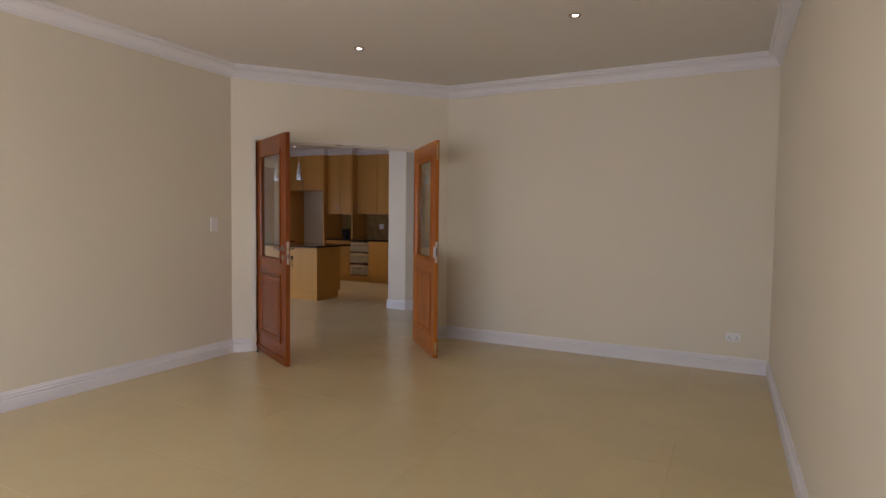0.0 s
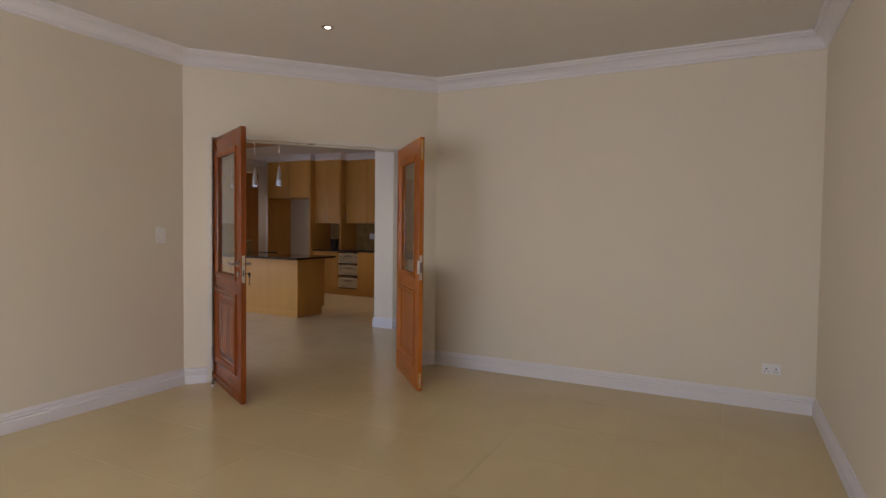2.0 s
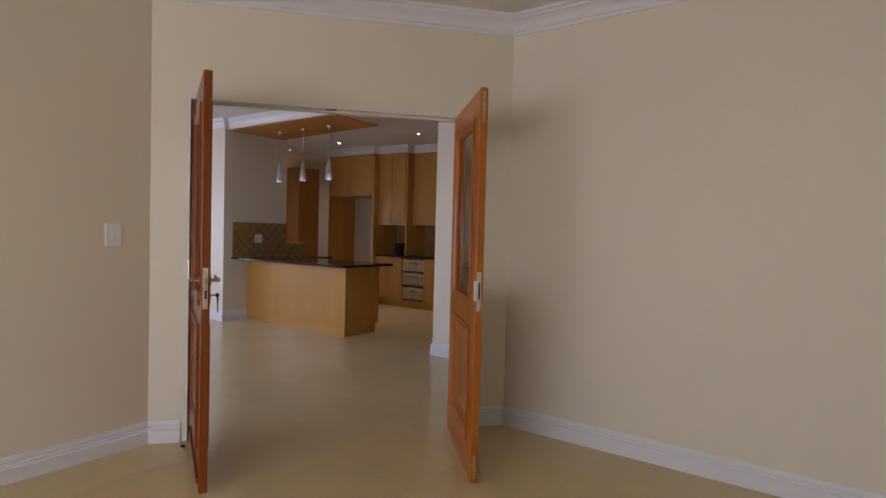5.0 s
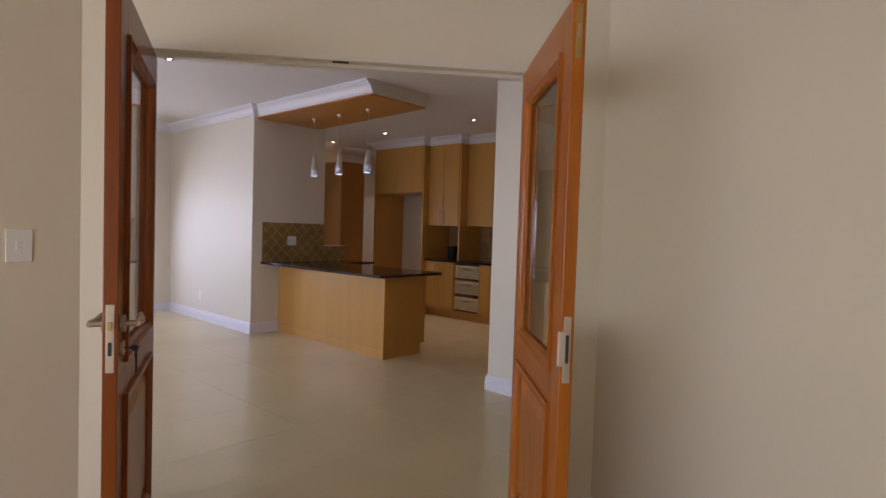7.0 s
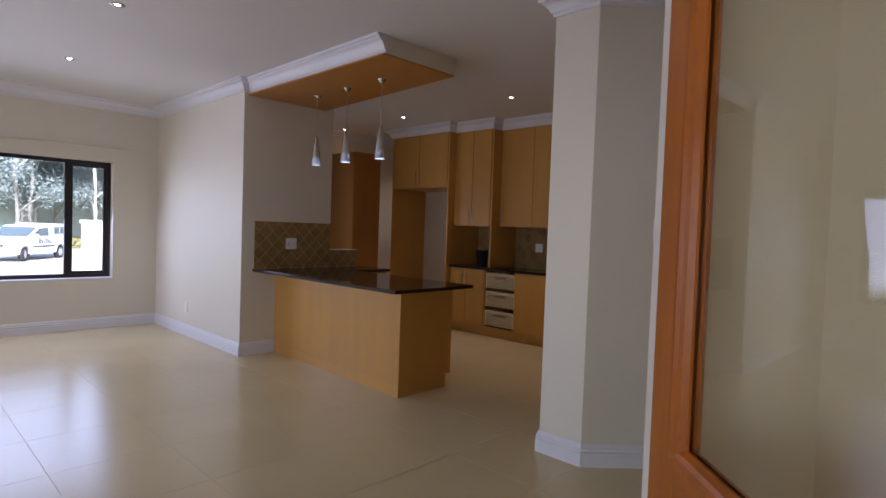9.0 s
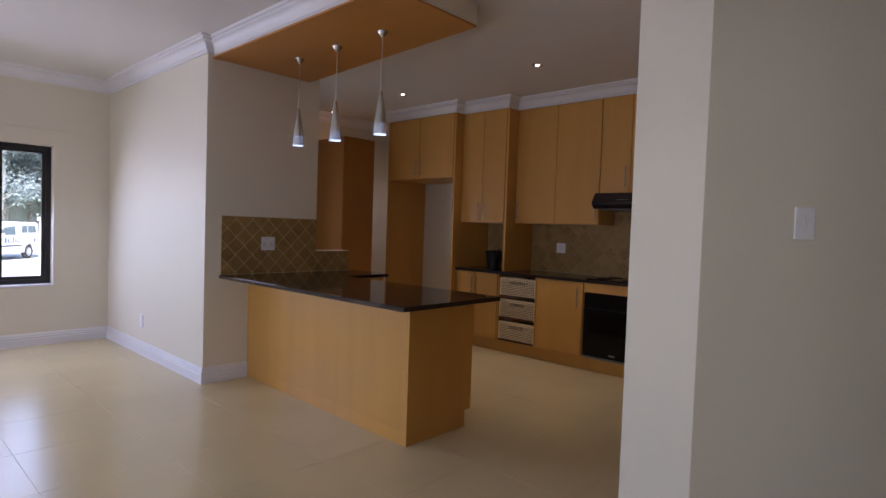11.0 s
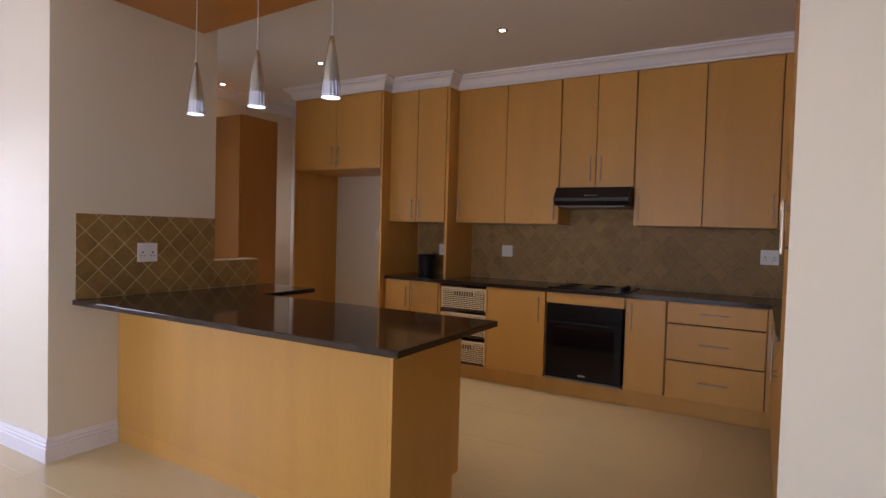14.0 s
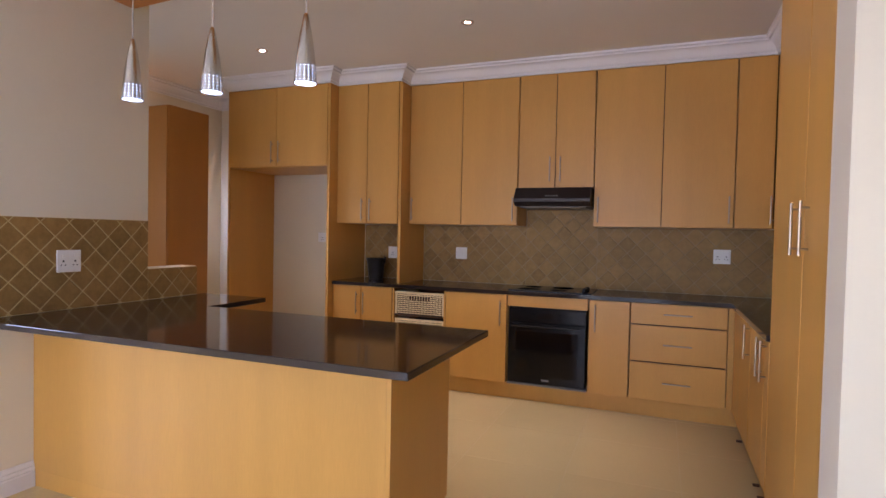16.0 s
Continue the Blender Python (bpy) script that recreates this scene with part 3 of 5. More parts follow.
            part("escutcheon", tube(bmesh.new(), (e - 0.06, s * 0.019, 0.965), (e - 0.06, s * 0.027, 0.965), 0.023, seg=24), M_HANDLE, leaf)
        bm = bmesh.new()
        s = side
        tube(bm, (e - 0.06, s * 0.027, 0.965), (e - 0.06, s * 0.058, 0.965), 0.0035, seg=8)
        tube(bm, (e - 0.068, s * 0.058, 0.965), (e - 0.052, s * 0.058, 0.965), 0.010, seg=12)
        part("key", bm, M_IRON, leaf, "key in the lock")
        bm = bmesh.new()
        tube(bm, (e - 0.06, s * 0.060, 0.945), (e - 0.06, s * 0.060, 0.88), 0.003, seg=8)
        tube(bm, (e - 0.06, s * 0.056, 0.948), (e - 0.06, s * 0.064, 0.948), 0.011, seg=12)
        box(bm, e - 0.06, e - 0.045, s * 0.060 - 0.0015, s * 0.060 + 0.0015, 0.88, 0.895)
        part("spare_key", bm, M_IRON, leaf, "key hanging on a ring")
    else:
        plate = part("strike_plate", box(bmesh.new(), e - 0.001, e + 0.0025, -0.011, 0.011, 0.905, 1.105, 0.001), M_STEEL, leaf, "steel strike plate")
        part("strike_lip", box(bmesh.new(), e - 0.012, e + 0.002, side * 0.010, side * 0.026, 0.955, 1.06, 0.002), M_STEEL, plate)
        part("lock_slot", box(bmesh.new(), e + 0.001, e + 0.0034, -0.005, 0.005, 0.965, 1.05), M_HOLE, plate)
        for u, v in ((1.87, 2.03), (0.03, 0.15)):
            bolt = part("flush_bolt", box(bmesh.new(), e - 0.001, e + 0.002, -0.009, 0.009, u, v, 0.001), M_BRASS, leaf, "brass flush bolt")
            part("bolt_slide", box(bmesh.new(), e + 0.001, e + 0.005, -0.004, 0.004, (u + v) / 2 - 0.02, (u + v) / 2 + 0.02, 0.001), M_STEEL, bolt)
    return leaf


def place_leaf(leaf, s, o, degrees, label, shift):
    x, y = chamfer(s, o)
    leaf.matrix_world = pose(x, y, 0, 0, 0, degrees) @ pose(0, shift, 0)
    tagged(leaf, label, "door", "double doors of the lounge")


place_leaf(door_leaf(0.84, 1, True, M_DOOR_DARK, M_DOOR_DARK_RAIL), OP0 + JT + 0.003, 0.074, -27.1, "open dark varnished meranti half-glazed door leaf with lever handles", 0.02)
place_leaf(door_leaf(0.84, -1, False, M_DOOR, M_DOOR_RAIL), OP1 - JT - 0.008, -0.012, -46.2, "open varnished meranti half-glazed door leaf with strike plate", -0.02)
stop = thing("door_stop", (*chamfer(0.2275, -0.152), 0), "small chrome and rubber door stop on the floor", "door stop")
x, y = chamfer(0.2275, -0.152)
part("pin", tube(bmesh.new(), (x, y, 0), (x, y, 0.022), 0.010, 0.008, 16), M_STEEL, stop)
part("buffer", tube(bmesh.new(), (x, y, 0.022), (x, y, 0.032), 0.013, 0.012, 16), M_RUBBER, stop, "black rubber buffer")

# ---- kitchen cabinets ----


def facing(side, f):
    """Maps (along, out, up) to the world for a front at f that faces south (-y) or west (-x)."""
    if side == "S":
        return lambda u, d, z: (u, f - d, z)
    if side == "W":
        return lambda u, d, z: (f - d, u, z)
    return lambda u, d, z: (u, f + d, z)


def fbox(bm, at, u0, u1, d0, d1, z0, z1, bevel=0.0):
    a, b = at(u0, d0, z0), at(u1, d1, z1)
    return box(bm, min(a[0], b[0]), max(a[0], b[0]), min(a[1], b[1]), max(a[1], b[1]), z0, z1, bevel)


def bar_handle(at, parent, u, z, length, level=False):
    bm = bmesh.new()
    h = length / 2
    ends = [(u - h, z), (u + h, z)] if level else [(u, z - h), (u, z + h)]
    feet = [(u - h * 0.75, z), (u + h * 0.75, z)] if level else [(u, z - h * 0.75), (u, z + h * 0.75)]
    tube(bm, at(ends[0][0], 0.048, ends[0][1]), at(ends[1][0], 0.048, ends[1][1]), 0.0055, seg=12)
    for p, q in feet:
        tube(bm, at(p, 0.018, q), at(p, 0.048, q), 0.004, seg=8)
    part("handle", bm, M_HANDLE, parent, "satin nickel bar handle", smooth=True)


def front(at, unit, kind, u0, u1, z0, z1, handle=None):
    """A laminate door or drawer front with small gaps round it."""
    d = part(kind, fbox(bmesh.new(), at, u0 + 0.003, u1 - 0.003, 0.001, 0.019, z0 + 0.003, z1 - 0.003, 0.0015), M_MAPLE, unit)
    if handle:
        bar_handle(at, d, *handle)
    return d


def cabinet(name, label, side, f, u0, u1, z0, z1, depth, doors, group, board=M_MAPLE):
    at = facing(side, f)
    c = at((u0 + u1) / 2, -depth / 2, z0)
    unit = thing(name, (c[0], c[1], z0), label, "cabinet", group)
    body = part("body", fbox(bmesh.new(), at, u0 + 0.0005, u1 - 0.0005, -depth, -0.001, z0, z1), board, unit)
    # Dark sheet on the carcass that paints the shade between the fronts.
    part("shadow_gap", fbox(bmesh.new(), at, u0 + 0.004, u1 - 0.004, -0.001, 0.0008, z0 + 0.004, z1 - 0.004), M_EDGE, body)
    for d in doors:
        front(at, unit, *d)
    return unit


G_UP, G_BASE = "kitchen wall cabinets", "kitchen base cabinets"
YB, YU = 9.759, 9.984          # carcass fronts of the base and wall units
LH = 0.20


def vdoor(u0, u1, z0, z1, hside, low):
    u = u0 + 0.035 if hside == "l" else u1 - 0.035
    z = z0 + 0.135 if low else z1 - 0.165
    return ("door", u0, u1, z0, z1, (u, z, LH))


UP = (1.416, 2.66)
cabinet("wall_cabinet", "tall maple laminate wall cabinet with two doors", "S", YU, -7.045, -6.045, *UP, 0.345,
        [vdoor(-7.045, -6.545, *UP, "l", True), vdoor(-6.545, -6.045, *UP, "r", True)], G_UP)
cabinet("wall_cabinet", "short maple laminate wall cabinet above the extractor hood", "S", YU, -6.04, -5.425, 1.725, 2.662, 0.345,
        [("door", -6.04, -5.733, 1.725, 2.662, (-5.775, 1.88, LH)), ("door", -5.733, -5.425, 1.725, 2.662, (-5.69, 1.88, LH))], G_UP)
cabinet("wall_cabinet", "tall maple laminate wall cabinet with two doors", "S", YU, -5.42, -4.418, *UP, 0.345,
        [vdoor(-5.42, -4.915, *UP, "l", True), vdoor(-4.915, -4.418, *UP, "r", True)], G_UP)
cabinet("wall_cabinet", "plain maple laminate corner wall cabinet", "S", YU, -4.414, -4.155, *UP, 0.345, [("door", -4.414, -4.165, *UP)], G_UP)
cabinet("wall_cabinet", "maple laminate wall cabinet on the side wall", "W", -4.141, 8.40, 9.955, *UP, 0.32,
        [vdoor(8.40, 9.18, *UP, "l", True), vdoor(9.18, 9.955, *UP, "r", True)], G_UP)
niche = cabinet("wall_cabinet", "deep maple laminate wall cabinet over an open niche", "S", 9.809, -7.695, -7.075, 1.412, 2.662, 0.52,
                [("door", -7.695, -7.385, 1.412, 2.662, (-7.425, 1.535, LH)), ("door", -7.385, -7.075, 1.412, 2.662, (-7.345, 1.535, LH))], G_UP)
part("side_panel", box(bmesh.new(), -7.074, -7.048, 9.80, KY - 0.002, 0.886, 2.655, 0.001), M_MAPLE, niche)

fr = thing("refrigerator_housing", (-8.265, 9.95, 0), "tall maple laminate housing around an empty refrigerator recess", "cabinet")
part("side_panel", box(bmesh.new(), -8.848, -8.822, 9.665, KY - 0.002, 0, 2.662, 0.001), M_MAPLE, fr)
part("side_panel", box(bmesh.new(), -7.722, -7.697, 9.665, KY - 0.002, 0, 2.662, 0.001), M_MAPLE, fr)
part("cupboard", box(bmesh.new(), -8.821, -7.723, 9.672, KY - 0.002, 1.925, 2.662), M_MAPLE, fr)
at = facing("S", 9.674)
front(at, fr, "door", -8.824, -8.275, 1.93, 2.658, (-8.315, 2.06, LH))
front(at, fr, "door", -8.275, -7.72, 1.93, 2.658, (-8.235, 2.06, LH))

BZ0, BZ1 = 0.135, 0.852
cabinet("base_cabinet", "maple laminate base cabinet with two narrow doors", "S", YB, -7.69, -7.085, BZ0, BZ1, 0.565,
        [("door", -7.69, -7.40, BZ0, BZ1, (-7.435, 0.70, LH)), ("door", -7.40, -7.09, BZ0, BZ1, (-7.365, 0.70, LH))], G_BASE)
cabinet("base_cabinet", "maple laminate base cabinet with one door", "S", YB, -6.585, -6.05, BZ0, BZ1, 0.565, [("door", -6.585, -6.055, BZ0, BZ1, (-6.105, 0.70, LH))], G_BASE)
cabinet("base_cabinet", "narrow maple laminate base cabinet beside the oven", "S", YB, -5.41, -5.11, BZ0, BZ1, 0.565, [("door", -5.405, -5.112, BZ0, BZ1, (-5.36, 0.715, LH))], G_BASE)
cabinet("base_cabinet", "maple laminate unit of three drawers", "S", YB, -5.105, -4.455, BZ0, BZ1, 0.565,
        [("drawer_front", -5.105, -4.455, 0.695, BZ1, (-4.78, 0.778, 0.19, True)), ("drawer_front", -5.105, -4.455, 0.42, 0.690, (-4.78, 0.555, 0.19, True)),
         ("drawer_front", -5.105, -4.455, BZ0, 0.415, (-4.78, 0.275, 0.19, True))], G_BASE)
cabinet("corner_filler", "plain maple laminate corner post", "S", YB, -4.452, -4.402, BZ0, BZ1, 0.55, [("panel", -4.4535, -4.400, BZ0, BZ1)], G_BASE)
XW = -4.401
cabinet("base_cabinet", "maple laminate base cabinet on the side wall", "W", XW, 8.955, 9.735, BZ0, BZ1, 0.57, [("door", 8.955, 9.70, BZ0, BZ1, (9.0, 0.745, LH))], G_BASE)
cabinet("base_cabinet", "maple laminate base cabinet with two doors on the side wall", "W", XW, 8.375, 8.95, BZ0, BZ1, 0.57,
        [("door", 8.505, 8.95, BZ0, BZ1, (8.565, 0.745, LH)), ("door", 8.375, 8.505, BZ0, BZ1, (8.445, 0.745, LH))], G_BASE)
cabinet("pantry_cabinet", "full-height maple laminate pantry cabinet with two long doors", "W", XW, 7.385, 8.37, 0.10, 2.662, 0.46,
        [("door", 7.385, 7.785, 0.10, 2.662, (7.71, 1.378, 0.20)), ("door", 7.785, 8.37, 0.10, 2.662, (7.86, 1.378, 0.20))], "kitchen tall cabinets")
tall = thing("tall_cupboard", (-9.23, 9.26, 0), "tall dark-stained wooden cupboard in the scullery", "cabinet")
part("body", box(bmesh.new(), -9.555, -8.935, 9.04, 9.50, 0.10, 2.41, 0.002), M_MAPLE_DARK, tall)
part("plinth", box(bmesh.new(), -9.54, -8.95, 9.07, 9.50, 0, 0.10), M_MAPLE_DARK, tall)
part("door", box(bmesh.new(), -9.553, -8.937, 9.02, 9.038, 0.11, 2.40, 0.002), M_MAPLE_DARK, tall)

# plinths
pl = structure("plinth", box(bmesh.new(), -7.69, -4.36, 9.80, 9.815, 0.001, 0.134), M_MAPLE, "maple laminate plinth under the base cabinets", "plinth")
structure("plinth", box(bmesh.new(), -4.375, -4.36, 8.37, 9.80, 0.018, 0.134), M_MAPLE, "maple laminate plinth under the side cabinets", "plinth")
structure("plinth", box(bmesh.new(), -4.375, -4.36, 7.385, 8.368, 0.012, 0.10), M_MAPLE, "maple laminate plinth under the pantry", "plinth")
for y in (8.62, 8.78, 9.48):
    clip_ob = thing("plinth_clip", (-4.39, y, 0), "small dark plinth clip on the floor", "clip", "plinth clips")
    part("clip", box(bmesh.new(), -4.41, -4.376, y - 0.012, y + 0.012, 0.001, 0.012, 0.003), M_EDGE, clip_ob)

# worktop along the back and side walls
bm = bmesh.new()
prism(bm, [(-7.694, 9.725), (-4.435, 9.725), (-4.435, 8.372), (KRIGHT + 0.002, 8.372), (KRIGHT + 0.002, KY - 0.002), (-7.694, KY - 0.002)], 0.855, 0.885)
wt = structure("worktop_back", bm, M_GRANITE, "polished black granite worktop along the wall", "worktop")
wt["kind"] = "thing"

# basket unit
bu = thing("basket_unit", (-6.84, 10.0, 0), "open maple base unit holding three wicker baskets", "cabinet", G_BASE)
for x0, x1 in ((-7.083, -7.068), (-6.602, -6.587)):
    part("side_panel", box(bmesh.new(), x0, x1, 9.742, 10.32, BZ0, BZ1, 0.001), M_MAPLE, bu)
# Back and shelves take the gap colour: the recess's shade is painted on.
part("back_panel", box(bmesh.new(), -7.067, -6.603, 10.28, 10.32, BZ0, BZ1), M_EDGE, bu)
for z in (BZ0, 0.378, 0.612):
    part("shelf", box(bmesh.new(), -7.067, -6.603, 9.752, 10.279, z, z + 0.015), M_EDGE, bu)


def wicker_basket(z):
    x0, x1, y0, y1, h = -7.060, -6.610, 9.752, 10.24, 0.192
    b = thing("wicker_basket", ((x0 + x1) / 2, (y0 + y1) / 2, z), "pale woven wicker basket with a hand slot", "basket", "wicker baskets")
    # Filling block whose dark colour stands in for shade behind the weave.
    bm = bmesh.new()
    box(bm, x0 + 0.012, x1 - 0.012, y0 + 0.012, y1, z, z + h * 0.72)
    for p, q in ((x0 + 0.012, x0 + 0.10), (x1 - 0.10, x1 - 0.012)):
        box(bm, p, q, y0 + 0.012, y0 + 0.03, z + h * 0.72, z + h)
    part("lining", bm, M_EDGE, b, "dark filling that paints the shaded inside")
    bm = bmesh.new()
    rows, cols = 10, 15
    for r in range(rows):
        zz = z + 0.012 + r * 0.0172
        for c in range(cols):
            if r >= 7 and 3 < c < 11:
                continue
            cx = x0 + 0.018 + (c + 0.5) * (x1 - x0 - 0.036) / cols
            out = 0.004 if (r + c) % 2 else -0.001
            bent(bm, [(cx - 0.0128, y0 + 0.013, zz), (cx - 0.007, y0 + 0.006 - out, zz), (cx + 0.007, y0 + 0.006 - out, zz), (cx + 0.0128, y0 + 0.013, zz)], [0.004, 0.0066, 0.0066, 0.004], 5)
    part("weave", bm, M_WICKER, b)
    for c in range(9):
        cx = x0 + 0.125 + c * (x1 - x0 - 0.25) / 8
        part("stake", tube(bmesh.new(), (cx, y0 + 0.012, z + 0.125), (cx, y0 + 0.012, z + h - 0.012), 0.0045, seg=6), M_WICKER, b)
    bm = bmesh.new()
    for p, q in (((x0, y0 + 0.012), (x1, y0 + 0.012)), ((x0, y0 + 0.012), (x0, y1)), ((x1, y0 + 0.012), (x1, y1))):
        tube(bm, (*p, z + h - 0.006), (*q, z + h - 0.006), 0.011, seg=8)
        tube(bm, (*p, z + h - 0.026), (*q, z + h - 0.026), 0.007, seg=8)
    part("rim", bm, M_WICKER, b)
    for x in (x0 + 0.004, x1 - 0.004):
        part("corner_post", tube(bmesh.new(), (x, y0 + 0.012, z), (x, y0 + 0.012, z + h - 0.01), 0.010, seg=8), M_WICKER, b)


for z in (BZ0 + 0.016, 0.394, 0.628):
    wicker_basket(z)

# built-in oven
ov = thing("oven", (-5.73, 10.0, 0.15), "black built-in electric oven with a glass door", "oven")
part("body", box(bmesh.new(), -6.035, -5.425, 9.765, 10.3, 0.15, 0.76), M_BLACK, ov)
door = part("oven_door", box(bmesh.new(), -6.033, -5.427, 9.730, 9.764, 0.158, 0.640, 0.004), M_BLACK, ov)
part("door_glass", box(bmesh.new(), -5.975, -5.485, 9.727, 9.7295, 0.22, 0.575, 0.001), M_BLACKGLASS, door, "dark glass oven window")
bm = bmesh.new()
tube(bm, (-6.0, 9.695, 0.618), (-5.46, 9.695, 0.618), 0.010, seg=12)
for x in (-5.96, -5.50):
    tube(bm, (x, 9.695, 0.618), (x, 9.731, 0.618), 0.008, seg=8)
part("oven_handle", bm, M_BLACK, door, "black bar handle", smooth=True)
part("badge", box(bmesh.new(), -5.76, -5.70, 9.7285, 9.7297, 0.185, 0.200), M_GREYMARK, door)
panel = part("control_panel", box(bmesh.new(), -6.033, -5.427, 9.735, 9.764, 0.645, 0.755, 0.003), M_BLACK, ov)
for x in (-5.62, -5.84):
    part("knob", tube(bmesh.new(), (x, 9.735, 0.70), (x, 9.715, 0.70), 0.018, 0.015, 20), M_BLACK, panel)
part("display", box(bmesh.new(), -5.775, -5.685, 9.733, 9.7352, 0.685, 0.715), M_BLACKGLASS, panel)
oh = thing("oven_housing", (-5.73, 10.0, 0.1), "maple laminate panel above the built-in oven", "cabinet", G_BASE)
part("top_panel", box(bmesh.new(), -6.044, -5.416, 9.742, 9.764, 0.765, 0.852, 0.0015), M_MAPLE, oh)
part("bottom_rail", box(bmesh.new(), -6.044, -5.416, 9.748, 9.80, 0.134, 0.149, 0.001), M_GREYMARK, oh)

hob = thing("hob", (-5.75, 10.0, 0.885), "black glass hob with knobs set in the worktop", "hob")
part("glass", box(bmesh.new(), -6.06, -5.40, 9.80, 10.26, 0.8855, 0.892, 0.002), M_BLACKGLASS, hob)
for y in (9.93, 10.00, 10.07, 10.14):
    part("knob", tube(bmesh.new(), (-5.47, y, 0.892), (-5.47, y, 0.914), 0.018, 0.015, 20), M_BLACK, hob)
for x, y, r in ((-5.92, 9.92, 0.09), (-5.92, 10.14, 0.075), (-5.67, 9.92, 0.075), (-5.67, 10.14, 0.09)):
    part("zone_ring", lathe(bmesh.new(), (x, y, 0.892), [(r - 0.003, 0.0002), (r, 0.0004), (r + 0.001, 0.0002)], 32), M_BLACKGLASS, hob)

hood = thing("extractor_hood", (-5.73, 10.1, 1.58), "slim black extractor hood under the wall cabinet", "extractor hood")
bm = bmesh.new()
prof = [(10.325, 1.572), (9.85, 1.572), (9.802, 1.606), (9.798, 1.632), (9.868, 1.722), (10.325, 1.722)]
a = [bm.verts.new((-6.036, y, z)) for y, z in prof]
b = [bm.verts.new((-5.43, y, z)) for y, z in prof]
for i in range(6):
    bm.faces.new((a[i], a[(i + 1) % 6], b[(i + 1) % 6], b[i]))
bm.faces.new(a[::-1])
bm.faces.new(b)
part("canopy", bm, M_HOOD, hood)
part("grease_filter", box(bmesh.new(), -6.0, -5.47, 9.87, 10.28, 1.562, 1.572, 0.002), M_GREYMARK, hood, "grey metal grease filter")
for k in range(5):
    x = -5.775 + k * 0.022
    part("button", box(bmesh.new(), x - 0.006, x + 0.006, 9.806, 9.824, 1.648, 1.658, 0.001), M_GREYMARK, hood)

pot = thing("pot", (-7.42, 10.12, 0.885), "small charcoal glazed pot with a flared rim", "pot")
bm = lathe(bmesh.new(), (-7.46, 10.13, 0.8855), [(0.06, 0), (0.065, 0.004), (0.078, 0.08), (0.082, 0.14), (0.092, 0.185), (0.10, 0.20), (0.094, 0.20), (0.078, 0.16), (0.07, 0.02), (0.0, 0.02)], 28)
part("body", bm, M_VASE, pot, smooth=True)
bm = bmesh.new()
bent(bm, [(-7.375, 10.10, 1.03), (-7.345, 10.09, 1.05), (-7.34, 10.09, 1.09), (-7.36, 10.10, 1.11)], [0.007, 0.008, 0.008, 0.006], 8)
part("lip", bm, M_VASE, pot, smooth=True)

# ---- counter between the rooms ----
ct = thing("counter_unit", (-6.8, 7.5, 0), "maple laminate breakfast counter base with plain panels", "cabinet")
part("front_panel", prism(bmesh.new(), [(KX + 0.001, 7.247), (-5.829, 7.19), (-5.829, 7.208), (KX + 0.001, 7.265)], 0.087, 0.854), M_MAPLE, ct)
part("kick_board", prism(bmesh.new(), [(KX + 0.001, 7.249), (-5.829, 7.192), (-5.829, 7.208), (KX + 0.001, 7.265)], 0.0, 0.085), M_MAPLE, ct)
bm = prism(bmesh.new(), [(0, 0), (0.54, 0), (0.54, 0.11), (0.60, 0.11), (0.60, 0.854), (0, 0.854)], 0, 0.018)
bmesh.ops.transform(bm, matrix=Matrix(((0, 0, 1, -5.828), (1, 0, 0, 7.19), (0, 1, 0, 0), (0, 0, 0, 1))), verts=bm.verts[:])
part("end_panel", bm, M_MAPLE, ct)
part("body", box(bmesh.new(), KX + 0.002, -5.829, 7.267, 7.768, 0.11, 0.853), M_MAPLE, ct)
part("toe_board", box(bmesh.new(), -7.3, -5.83, 7.71, 7.725, 0, 0.109), M_MAPLE, ct)
at = facing("N", 7.768)
for u in (-7.33, -6.83, -6.33):
    front(at, ct, "door", u, u + 0.495, 0.13, 0.85, (u + 0.05, 0.70, LH))
rt = thing("counter_return", (-7.6, 8.1, 0), "maple laminate base cabinet against the low wall", "cabinet", G_BASE)
part("body", box(bmesh.new(), KX + 0.002, -7.37, 7.772, 8.33, 0.10, 0.853), M_MAPLE, rt)
part("toe_board", box(bmesh.new(), KX + 0.002, -7.42, 7.772, 8.31, 0, 0.099), M_MAPLE, rt)
part("door", box(bmesh.new(), -7.369, -7.352, 7.83, 8.325, 0.12, 0.85, 0.0015), M_MAPLE, rt)
bm = bmesh.new()
poly = [(KX + 0.0005, 6.985), (-5.65, 6.985), (-5.65, 7.875), (-7.335, 7.875), (-7.335, 8.375), (KX + 0.0005, 8.375)]
prism(bm, poly, 0.856, 0.885)
bmesh.ops.dissolve_limit(bm, angle_limit=0.01, verts=bm.verts[:], edges=bm.edges[:])
bmesh.ops.bevel(bm, geom=bm.edges[:], offset=0.004, segments=2, affect="EDGES", profile=0.5)
tagged(solid("breakfast_counter", bm, M_GRANITE), "polished black granite breakfast counter top with square edges", "worktop")

# ---- pendants, downlights, sockets, switches ----


